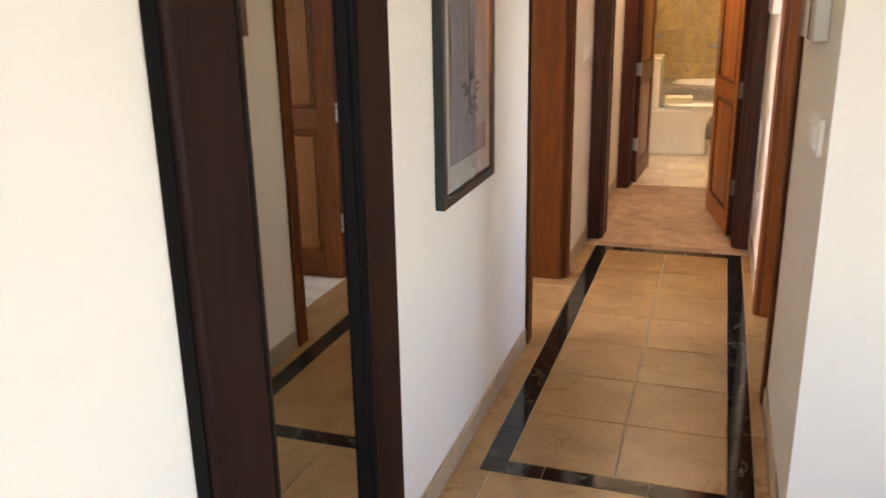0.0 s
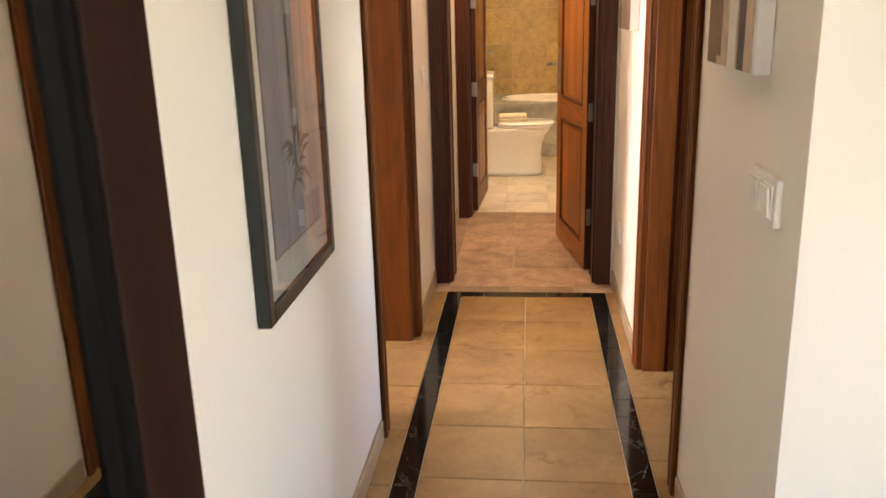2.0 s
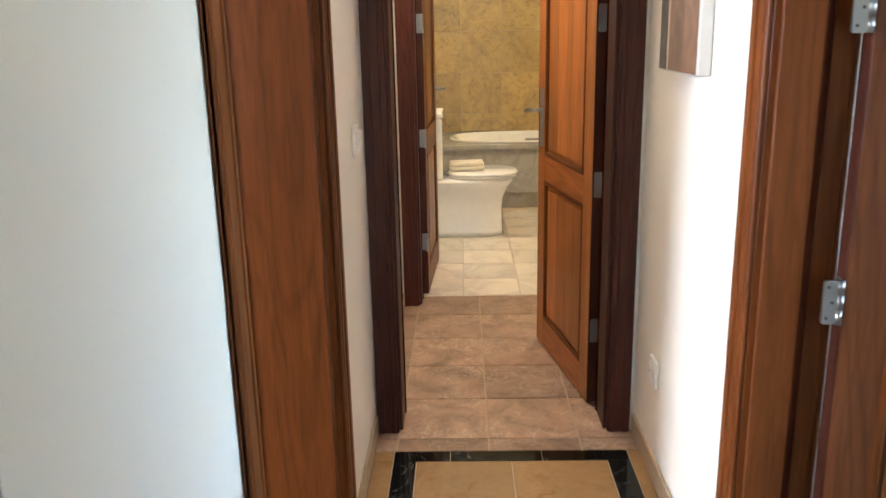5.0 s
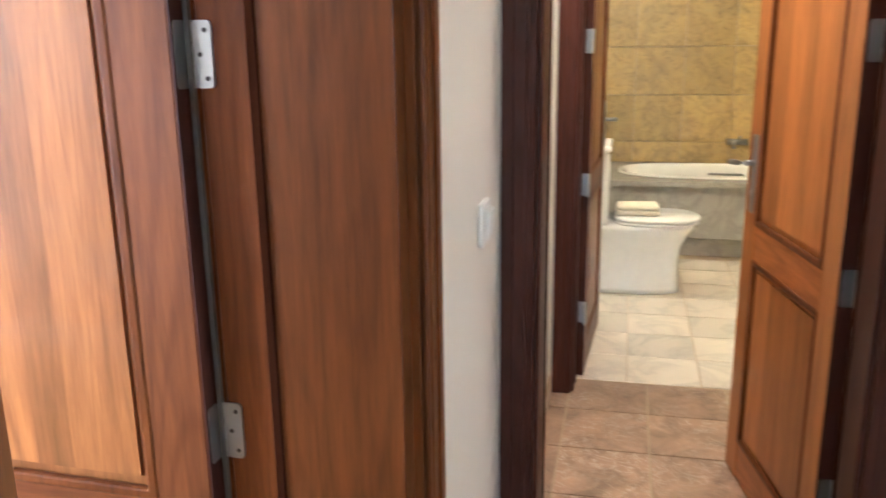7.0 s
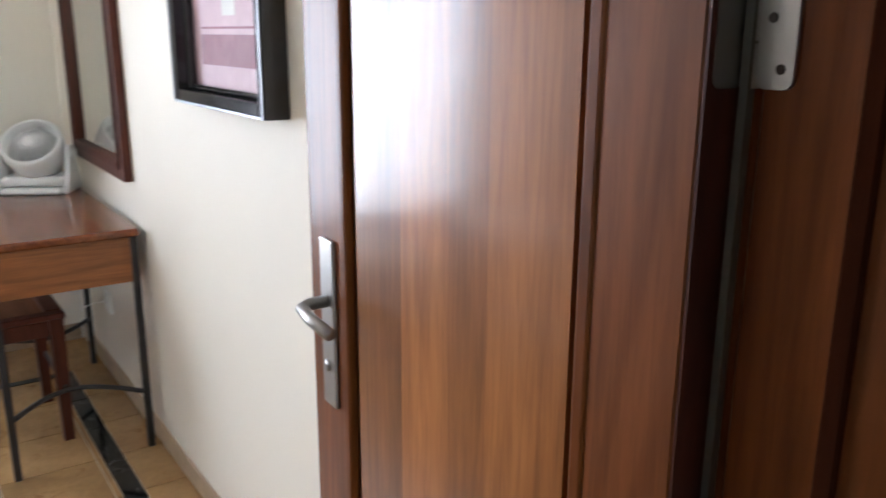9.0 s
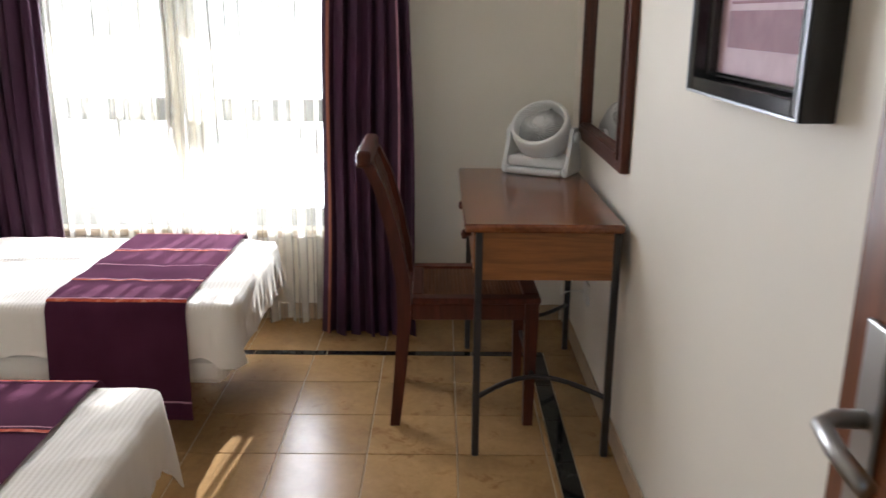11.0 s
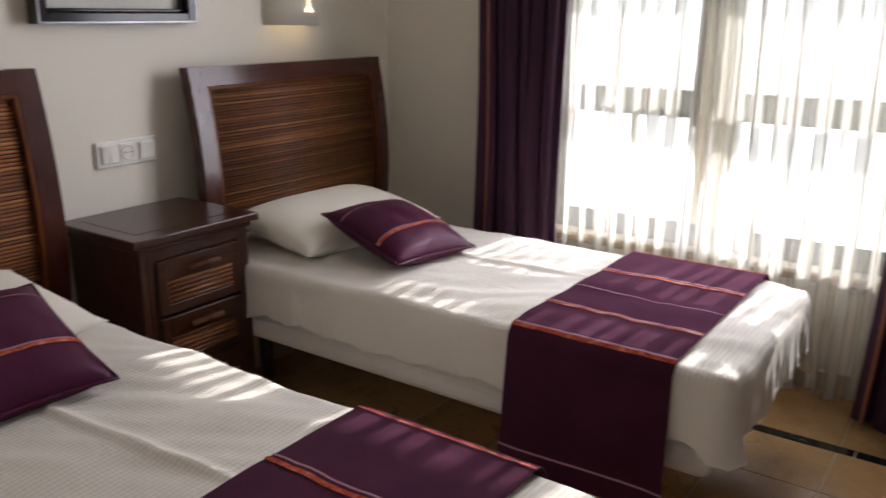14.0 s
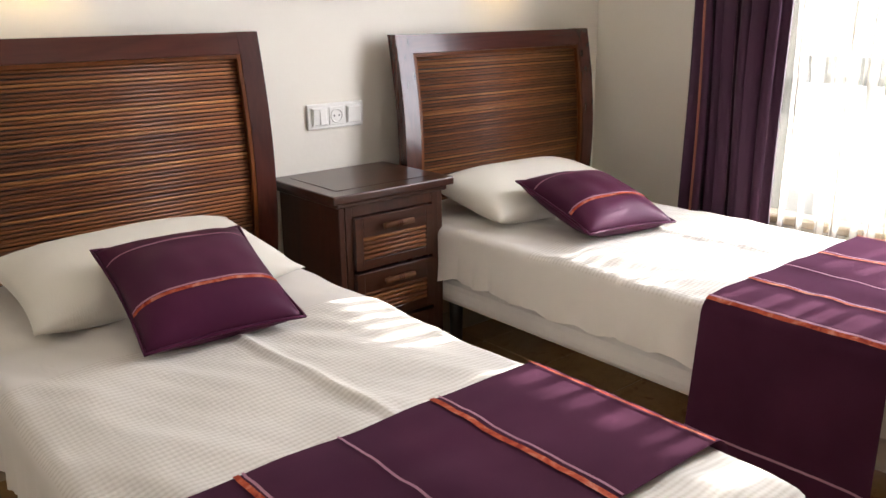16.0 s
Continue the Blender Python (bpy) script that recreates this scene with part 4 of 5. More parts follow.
def headboard(x0, x1, top, label):
    """A curved frame filled with horizontal canes."""
    ob = thing("headboard", pose(x0, 1.035, 0), label, "headboard", "cane headboards")
    w, low = x1 - x0, 0.0

    def bow(z):
        return 0.015 + 0.075 * math.sin(math.pi * min(1, max(0, (z - 0.15) / 1.05)))

    def bowed(xa, xb, za, zb, y_add, thick, n):
        bm = bmesh.new()
        rows = []
        for k in range(n + 1):
            z = za + (zb - za) * k / n
            y = bow(z) + y_add
            rows.append([bm.verts.new(p) for p in ((xa, y, z), (xb, y, z), (xb, y + thick, z), (xa, y + thick, z))])
        for a, b in zip(rows, rows[1:]):
            for q in range(4):
                bm.faces.new((a[q], a[(q + 1) % 4], b[(q + 1) % 4], b[q]))
        bm.faces.new(rows[0][::-1])
        bm.faces.new(rows[-1])
        bmesh.ops.bevel(bm, geom=[e for e in bm.edges if len(e.link_faces) == 2 and e.calc_face_angle(0) > 0.8], offset=0.005, segments=2, affect="EDGES")
        return bm

    part("post", bowed(0, 0.065, low, top, 0, 0.045, 22), M_HEADZ, ob, smooth=False)
    part("post", bowed(w - 0.065, w, low, top, 0, 0.045, 22), M_HEADZ, ob)
    part("top_rail", bowed(0.0655, w - 0.0655, top - 0.062, top - 0.001, 0.001, 0.043, 4), M_HEAD, ob)
    part("bottom_rail", bowed(0.0655, w - 0.0655, 0.36, 0.43, 0.001, 0.043, 4), M_HEAD, ob)
    # Near-black panel stands in for the shade in the gaps between canes.
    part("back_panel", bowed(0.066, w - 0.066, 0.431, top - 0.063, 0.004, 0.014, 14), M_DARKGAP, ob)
    for xa in (0.0665, w - 0.0775):
        part("bead", bowed(xa, xa + 0.011, 0.431, top - 0.063, 0.020, 0.024, 14), M_JAMB, ob)
    part("bead", bowed(0.0785, w - 0.0785, top - 0.0745, top - 0.0635, 0.020, 0.024, 2), M_JAMB, ob)
    n = 54
    span = (top - 0.076 - 0.432) / n
    rod = bmesh.new()
    cyl(rod, (0, 0, 0), (w - 0.158, 0, 0), span * 0.40, n=8)
    me = mesh_of("cane", rod, M_CANE, True)
    for k in range(n):
        c = new("cane", me)
        c.parent = ob
        z = 0.432 + span * (k + 0.5)
        c.location = (0.079, bow(z) + 0.026, z)
        c.rotation_euler = (k * 0.7, radians(random.uniform(-0.12, 0.12)), 0)
    return ob


random.seed(11)
headboard(-4.115, -3.14, 1.085, "dark wooden headboard filled with brown bamboo canes")
headboard(-2.635, -1.66, 1.11, "dark wooden headboard filled with brown bamboo canes")
bed(-3.90, -3.085, 1.16, 2.955, 2, "single bed by the window with cream bedspread")
bed(-2.535, -1.69, 1.16, 2.945, 7, "single bed with cream bedspread and purple runner")
a = runner("bed_runner", 0.815, 0, 0.43, 0.50, 0.375, "purple satin runner with orange stripes across the bed", 1)
a.matrix_basis = pose(-3.90, 2.385, 0)
b = runner("bed_runner", 0.845, 0, 0.405, 0.50, 0.375, "purple satin runner with orange stripes across the bed", 5)
b.matrix_basis = pose(-2.535, 2.375, 0)
pillow(pose(-3.50, 1.43, 0.560, -9, 0, -3), 3, "cream pillow leaning against the cane headboard")
pillow(pose(-2.13, 1.41, 0.558, -9, 0, 3), 9, "cream pillow leaning against the cane headboard")
cushion("cushion", pose(-3.42, 1.765, 0.580, -15, -2, -8), "purple satin cushion with orange stripe, on the pillow", 1)
cushion("cushion", pose(-2.13, 1.715, 0.588, -21, 0, -4), "purple satin cushion with orange stripe, on the pillow", 4)


# ---- nightstand ----
def nightstand():
    ob = thing("nightstand", pose(-2.905, 1.04, 0), "dark stained wooden nightstand with three drawers", "nightstand")
    w, d, h = 0.395, 0.36, 0.625
    hw = w / 2
    part("side_panel", boxes((-hw, -hw + 0.02, 0.01, d, 0.03, h), bevel=0.002), M_NIGHTZ, ob)
    part("side_panel", boxes((hw - 0.02, hw, 0.01, d, 0.03, h), bevel=0.002), M_NIGHTZ, ob)
    part("back_panel", boxes((-hw + 0.0205, hw - 0.0205, 0.01, 0.02, 0.03, h - 0.001)), M_NIGHT, ob)
    part("plinth", boxes((-hw + 0.01, hw - 0.01, 0.02, d - 0.01, 0.0, 0.029)), M_NIGHT, ob)
    part("top", boxes((-hw - 0.03, hw + 0.03, 0.0, d + 0.025, h + 0.001, h + 0.026), bevel=0.004, seg=2), M_NIGHT, ob)
    part("top_moulding", boxes((-hw - 0.012, hw + 0.012, 0.008, d + 0.012, h - 0.016, h), bevel=0.004), M_NIGHT, ob)
    part("top_inlay", boxes((-hw + 0.02, hw - 0.02, 0.05, d - 0.04, h + 0.0262, h + 0.0275), bevel=0.0006), M_NIGHT, ob)
    part("face_frame", boxes((-hw + 0.0205, -hw + 0.045, d - 0.018, d + 0.002, 0.03, h - 0.017), (hw - 0.045, hw - 0.0205, d - 0.018, d + 0.002, 0.03, h - 0.017), (-hw + 0.0455, hw - 0.0455, d - 0.018, d + 0.001, h - 0.05, h - 0.017), bevel=0.001), M_NIGHTZ, ob)
    z = h - 0.055
    for k in range(3):
        hi, lo = z - 0.175 * k, z - 0.175 * (k + 1) + 0.012
        dr = part("drawer", boxes((-hw + 0.048, hw - 0.048, d - 0.016, d + 0.004, lo, hi), bevel=0.002), M_NIGHT, ob)
        x0, x1 = -hw + 0.048, hw - 0.048
        part("drawer_frame", boxes((x0, x0 + 0.028, d + 0.0045, d + 0.012, lo, hi), (x1 - 0.028, x1, d + 0.0045, d + 0.012, lo, hi), (x0 + 0.0285, x1 - 0.0285, d + 0.0045, d + 0.012, hi - 0.062, hi), (x0 + 0.0285, x1 - 0.0285, d + 0.0045, d + 0.012, lo, lo + 0.028), bevel=0.001), M_NIGHT, dr)
        for q in range(5):
            bm = bmesh.new()
            zz = lo + 0.036 + q * 0.0145
            cyl(bm, (x0 + 0.029, d + 0.006, zz), (x1 - 0.029, d + 0.006, zz), 0.006, n=10)
            part("cane", bm, M_CANE, dr, smooth=True)
        bm = bmesh.new()
        zz = hi - 0.032
        cyl(bm, (-0.055, d + 0.030, zz), (0.055, d + 0.030, zz), 0.0095, n=12)
        for sx in (-0.03, 0.03):
            cyl(bm, (sx, d + 0.012, zz), (sx, d + 0.03, zz), 0.006, n=8)
        hd = part("handle", bm, M_WICKER, dr, "brown bamboo handle", True)
        bm = bmesh.new()
        for sx in (-0.008, 0.0, 0.008):
            cyl(bm, (sx - 0.002, d + 0.030, zz), (sx + 0.002, d + 0.030, zz), 0.0112, n=12)
        part("binding", bm, M_CHAIR, hd, smooth=True)


nightstand()


# ---- wall plates ----
def plate(name, m, kinds, label, size=0.068, category="wall socket"):
    """A row of switch or socket inserts in one frame; local x along the wall, y out of it."""
    ob = thing(name, m, label, category)
    n = len(kinds)
    w = n * size
    part("plate", boxes((-w / 2 - 0.008, w / 2 + 0.008, 0, 0.012, -0.042, 0.042), bevel=0.004, seg=2), M_WHITE, ob)
    for k, kind in enumerate(kinds):
        cx = -w / 2 + size * (k + 0.5)
        ins = part("insert", boxes((cx - 0.029, cx + 0.029, 0.0122, 0.016, -0.030, 0.030), bevel=0.0015), M_WHITE, ob)
        if kind == "switch":
            bm = boxes((cx - 0.026, cx + 0.026, 0.016, 0.021, -0.027, 0.027), bevel=0.0018)
            for v in bm.verts:
                v.co.y += v.co.z * 0.08
            part("rocker", bm, M_WHITE, ins)
        elif kind == "switch2":
            for s in (-1, 1):
                bm = boxes((cx - 0.013 + s * 0.0132, cx + 0.013 + s * 0.0132, 0.016, 0.021, -0.027, 0.027), bevel=0.0018)
                for v in bm.verts:
                    v.co.y += v.co.z * 0.08 * s
                part("rocker", bm, M_WHITE, ins)
        else:
            bm = bmesh.new()
            n2 = 24
            ring = []
            for r, y in ((0.025, 0.016), (0.024, 0.019), (0.0205, 0.019), (0.019, 0.0165)):
                ring.append([bm.verts.new((cx + r * math.cos(2 * math.pi * i / n2), y, r * math.sin(2 * math.pi * i / n2))) for i in range(n2)])
            for p, q in zip(ring, ring[1:]):
                for i in range(n2):
                    bm.faces.new((p[i], p[(i + 1) % n2], q[(i + 1) % n2], q[i]))
            part("socket_ring", bm, M_WHITE, ins, smooth=True)
            for s in (-1, 1):
                bm = bmesh.new()
                cyl(bm, (cx + s * 0.0095, 0.0161, 0), (cx + s * 0.0095, 0.0168, 0), 0.003, n=10)
                part("socket_hole", bm, M_DARKGAP, ins)
    return ob


plate("wall_socket", pose(-2.95, 1.02, 0.828, 0, 0, 0), ("switch", "socket", "switch2"), "cream triple plate with switches and a socket")
plate("wall_socket", pose(-3.72, 4.16, 0.33, 0, 0, 180), ("socket",), "white single wall socket beside the desk")
plate("light_switch", pose(RX, 2.198, 1.013, 0, 0, 90), ("switch", "switch"), "white double light switch on the wall", 0.069, "light switch")
plate("light_switch", pose(LX, 4.47, 1.05, 0, 0, -90), ("switch",), "white single light switch on the wall", 0.07, "light switch")
plate("wall_socket", pose(RX, 4.42, 0.34, 0, 0, 90), ("socket",), "white single wall socket low on the wall", 0.07)


# ---- sconces ----
def sconce(x, label):
    ob = thing("wall_lamp", pose(x, 1.02, 0), label, "wall lamp", "wall lamps")
    r, z0, z1, n = 0.115, 1.215, 1.45, 20
    bm = bmesh.new()
    rows = []
    for z in (z0, z1):
        for rr in (r, r - 0.008):
            rows.append([bm.verts.new((1.12 * rr * math.cos(math.pi * i / n), rr * math.sin(math.pi * i / n) * 0.95 + 0.001, z)) for i in range(n + 1)])
    o0, i0, o1, i1 = rows
    for i in range(n):
        bm.faces.new((o0[i], o0[i + 1], o1[i + 1], o1[i]))
        bm.faces.new((i0[i + 1], i0[i], i1[i], i1[i + 1]))
        bm.faces.new((o0[i + 1], o0[i], i0[i], i0[i + 1]))
        bm.faces.new((o1[i], o1[i + 1], i1[i + 1], i1[i]))
    part("shade", bm, M_LAMPCLAY, ob, "white plaster half-round shade", True)
    warm = glow("lamp_window_glow", (1.0, 0.80, 0.48), 1.2)
    bm = bmesh.new()
    for sx in (-1, 1):
        vs = [bm.verts.new((q[0] * sx * 1.0, 0.112 - abs(q[0]) * 0.25, 1.262 + q[1])) for q in ((0.004, 0.03), (0.030, 0.058), (0.030, 0.004))]
        bm.faces.new(vs)
    for q in ((0.0, -1), (0.0, 1)):
        vs = [bm.verts.new((k * 0.026, 0.1125, 1.262 + 0.031 + q[1] * 0.006 + abs(k) * q[1] * 0.024)) for k in (-1, 0, 1)]
        bm.faces.new(vs)
    part("cut_out", bm, warm, ob, "cut-out star shape glowing warm")
    bm = bmesh.new()
    lathe(bm, [(0.005, 1.30), (0.02, 1.31), (0.028, 1.34), (0.02, 1.37), (0.008, 1.39)], 14, at=(0, 0.05, 0))
    part("bulb", bm, glow("bulb_glow", (1.0, 0.78, 0.45), 5.0), ob, smooth=True)
    return ob


sconce(-3.70, "white half-round plaster wall lamp, lit warm")
sconce(-2.06, "white half-round plaster wall lamp, lit warm")


# ---- pictures and mirrors ----
def picture_frame(ob, w, h, bar, depth, material, hollow=0.0):
    """Four bars round a w by h opening; local x along the wall, y out of it, z up from the lower edge."""
    for x0, x1, z0, z1 in ((0, bar, 0, h), (w - bar, w, 0, h), (bar + 0.0004, w - bar - 0.0004, 0, bar), (bar + 0.0004, w - bar - 0.0004, h - bar, h)):
        part("frame_bar", boxes((x0, x1, 0.001, depth, z0, z1), bevel=0.003, seg=2), material, ob)


def flat(name, ob, x0, x1, z0, z1, y, material, label=""):
    return part(name, boxes((x0, x1, y - 0.0015, y, z0, z1)), material, ob, label)


def paint(name, a, b, scale=(1, 1, 1), rough=0.6, dist=1.0):
    n = Nodes(name)
    f = n.noise(n.coords(scale), 3.0, 5, 0.6, dist)
    return n.done(n.ramp(f, (0.3, a), (0.7, b)), rough)


M_MAT = paint("picture_mount", (0.66, 0.62, 0.54), (0.72, 0.68, 0.60))
M_FRAMEGREEN = plastic("black_green_frame", (0.008, 0.011, 0.009), 0.35)
P_GREY = paint("print_grey_wash", (0.36, 0.33, 0.33), (0.50, 0.47, 0.45), (6, 6, 1))
P_LILAC = paint("print_lilac_wash", (0.33, 0.31, 0.33), (0.43, 0.41, 0.42), (6, 6, 1))
P_MIST = paint("print_mist_wash", (0.50, 0.47, 0.44), (0.60, 0.56, 0.52), (6, 6, 1))
P_LINE = paint("print_brown_line", (0.20, 0.14, 0.10), (0.30, 0.22, 0.17))
P_LEAF = paint("print_leaf_ink", (0.10, 0.09, 0.08), (0.24, 0.21, 0.17), (10, 10, 10))
P_BROWN = paint("canvas_brown", (0.10, 0.055, 0.03), (0.20, 0.12, 0.07), (4, 4, 4))
P_TAN = paint("canvas_tan", (0.42, 0.32, 0.22), (0.54, 0.44, 0.32), (4, 4, 4))
P_DARK = paint("canvas_charcoal", (0.035, 0.033, 0.032), (0.09, 0.08, 0.07), (4, 4, 4))
P_RUST = paint("canvas_rust", (0.11, 0.055, 0.032), (0.20, 0.11, 0.06), (4, 4, 4))
P_SILVER = paint("canvas_pale_edge", (0.55, 0.54, 0.50), (0.66, 0.64, 0.58))
P_PINK = paint("print_pink", (0.50, 0.34, 0.38), (0.60, 0.44, 0.47), (4, 4, 4))
P_WINE = paint("print_wine", (0.20, 0.07, 0.10), (0.30, 0.12, 0.15), (4, 4, 4))


M_PICGLASS = Nodes("picture_glass").done((0.97, 0.98, 0.97), 0.0, Transmission_Weight=1.0, IOR=1.5)


def hall_print():
    ob = thing("framed_print", pose(LX, 2.548, 0.808, 0, 0, -90), "tall framed print of a palm behind glass", "picture")
    w, h = 0.492, 1.02
    picture_frame(ob, w, h, 0.028, 0.027, M_FRAMEGREEN)
    part("backing", boxes((0.006, w - 0.006, 0.002, 0.012, 0.006, h - 0.006)), M_DARKGAP, ob)
    part("mount", boxes((0.0305, w - 0.0305, 0.0125, 0.016, 0.0305, h - 0.0305)), M_MAT, ob, "cream paper mount")
    x0, x1, z0, z1 = 0.085, w - 0.085, 0.105, h - 0.11
    flat("gold_slip", ob, x0 - 0.005, x1 + 0.005, z0 - 0.005, z1 + 0.005, 0.018, P_LINE)
    a = flat("print", ob, x0, x1, z0, z1, 0.0196, P_GREY, "printed palm in grey washes")
    flat("wash", a, x0 + 0.002, x0 + 0.10, z0 + 0.07, z1 - 0.002, 0.0206, P_MIST)
    flat("wash", a, x1 - 0.10, x1 - 0.002, z0 + 0.002, z1 - 0.002, 0.0206, P_LILAC)
    flat("wash", a, x0 + 0.002, x1 - 0.101, z0 + 0.002, z0 + 0.068, 0.0206, P_LILAC)
    flat("trunk", a, 0.242, 0.254, z0 + 0.12, z1 - 0.004, 0.0216, P_LINE)
    flat("small_square", a, 0.29, 0.36, z0 + 0.46, z0 + 0.62, 0.0216, P_LINE)
    rnd = random.Random(5)
    bm = bmesh.new()
    for k in range(22):
        ang = radians(rnd.uniform(-30, 210))
        ln = rnd.uniform(0.04, 0.10)
        c = Vector((0.248 + rnd.uniform(-0.02, 0.02), 0.0226 + k * 0.00006, z0 + 0.15 + rnd.uniform(-0.04, 0.03)))
        d = Vector((math.cos(ang), 0, math.sin(ang)))
        s = Vector((-d.z, 0, d.x)) * ln * 0.07
        tip = c + d * ln + Vector((0, 0, -0.25 * ln * abs(d.x)))
        mid = c + d * ln * 0.5
        vs = [bm.verts.new(q) for q in (c, mid + s, tip, mid - s)]
        bm.faces.new(vs)
    part("leaves", bm, P_LEAF, a)
    g = part("glass", boxes((0.0308, w - 0.0308, 0.0240, 0.0252, 0.0308, h - 0.0308)), M_PICGLASS, ob)
    g.visible_shadow = False


hall_print()


def canvas(name, m, w, h, shapes, label):
    ob = thing(name, m, label, "picture", "canvas pictures")
    part("canvas", boxes((0, w, 0.001, 0.034, 0, h), bevel=0.003), P_SILVER, ob, "pale canvas edge")
    face = flat("painted_face", ob, 0.004, w - 0.004, 0.004, h - 0.004, 0.0362, P_TAN)
    for k, (x0, x1, z0, z1, mt) in enumerate(shapes):
        flat("painted_shape", face, x0, x1, z0, z1, 0.0372 + 0.0002 * k, mt)


canvas("canvas_picture", pose(RX, 2.245, 1.214, 0, 0, 90), 0.362, 0.46, ((0.27, 0.358, 0.004, 0.456, P_BROWN), (0.19, 0.27, 0.004, 0.456, P_TAN), (0.235, 0.285, 0.02, 0.16, P_RUST), (0.05, 0.10, 0.004, 0.19, P_DARK), (0.118, 0.175, 0.004, 0.36, P_SILVER), (0.004, 0.05, 0.004, 0.456, P_TAN), (0.05, 0.20, 0.34, 0.456, P_SILVER)), "small canvas print in brown and grey with pale edge")
canvas("canvas_picture", pose(RX, 4.045, 1.238, 0, 0, 90), 0.36, 0.46, ((0.20, 0.356, 0.004, 0.456, P_TAN), (0.004, 0.13, 0.004, 0.20, P_RUST), (0.13, 0.26, 0.004, 0.25, P_BROWN), (0.28, 0.356, 0.004, 0.33, P_DARK), (0.02, 0.12, 0.22, 0.40, P_SILVER)), "small canvas print in rust and grey")


P_ORANGE = paint("canvas_orange", (0.46, 0.19, 0.05), (0.58, 0.27, 0.08), (4, 4, 4))
P_BLUE = paint("canvas_slate_blue", (0.10, 0.13, 0.20), (0.20, 0.23, 0.30), (4, 4, 4))
canvas("canvas_picture", pose(0.965, 2.02, 1.20, 0, 0, 180), 0.36, 0.42, ((0.30, 0.3585, 0.0045, 0.12, P_ORANGE), (0.24, 0.332, 0.0045, 0.11, P_BLUE), (0.20, 0.3585, 0.12, 0.415, P_BROWN), (0.0045, 0.20, 0.0045, 0.415, P_TAN)), "small canvas print in orange and slate blue")


def cover_plate():
    ob = thing("cover_plate", pose(0.823, 2.02, 0.403, 0, 0, 180), "blank white cover plate screwed to the wall", "cover plate")
    part("plate", rounded_plate(-0.12, 0.12, -0.081, 0.081, 0.0, 0.007, 1, 0.012), M_WHITE, ob)
    for sx in (-0.108, 0.108):
        bm = bmesh.new()
        cyl(bm, (sx, 0.0068, -0.068), (sx, 0.0085, -0.068), 0.004, n=10)
        part("screw", bm, M_DARKGAP, ob)


cover_plate()


M_MIRRORWOOD = wood("black_brown_mirror_wood", (0.017, 0.007, 0.005), "z", 0.5, (0.95, 1.05), 0.0, gloss=0.12)
M_BLACKMOULD = plastic("black_moulding", (0.0045, 0.004, 0.004), 0.4)
M_BLACKMOULD.node_tree.nodes["Principled BSDF"].inputs["Specular IOR Level"].default_value = 0.08


def floor_mirror():
    ob = thing("floor_mirror", pose(LX, 1.70, 0, 0, 0, -90), "tall mirror with wide dark wooden frame by the wall", "mirror")
    w, h, b, d = 0.702, 1.98, 0.150, 0.036
    for x0, x1 in ((0, b), (w - b, w)):
        part("frame_stile", boxes((x0, x1, 0.001, d, 0, h), bevel=0.006, seg=2), M_MIRRORWOOD, ob)
    for z0, z1 in ((0, b), (h - b, h)):
        part("frame_rail", boxes((b + 0.0005, w - b - 0.0005, 0.001, d - 0.001, z0, z1), bevel=0.006, seg=2), M_MIRRORWOOD, ob)
    for x0, s in ((b, 1), (w - b, -1)):
        bm = bmesh.new()
        prof = ((0.0, d - 0.002), (0.010, d - 0.003), (0.014, d - 0.010), (0.026, d - 0.012), (0.044, 0.016), (0.044, 0.004), (0.0, 0.004))
        lo = [bm.verts.new((x0 + s * (p[0] + 0.0006), p[1], b + 0.001)) for p in prof]
        hi = [bm.verts.new((x0 + s * (p[0] + 0.0006), p[1], h - b - 0.001)) for p in prof]
        for i in range(len(prof)):
            j = (i + 1) % len(prof)
            bm.faces.new((lo[i], lo[j], hi[j], hi[i]))
        bm.faces.new(lo)
        bm.faces.new(hi)
        part("inner_moulding", bm, M_BLACKMOULD, ob, "black lacquered inner moulding")
    part("mirror_glass", boxes((b + 0.0445, w - b - 0.0445, 0.006, 0.012, b + 0.001, h - b - 0.001)), M_MIRROR, ob)
    part("edge_strip", boxes((w + 0.0005, w + 0.004, 0.002, d - 0.012, 0.002, h - 0.002)), M_BLACKMOULD, ob)


floor_mirror()


M_RIM = metal("grey_rim", (0.30, 0.31, 0.33), 0.35)


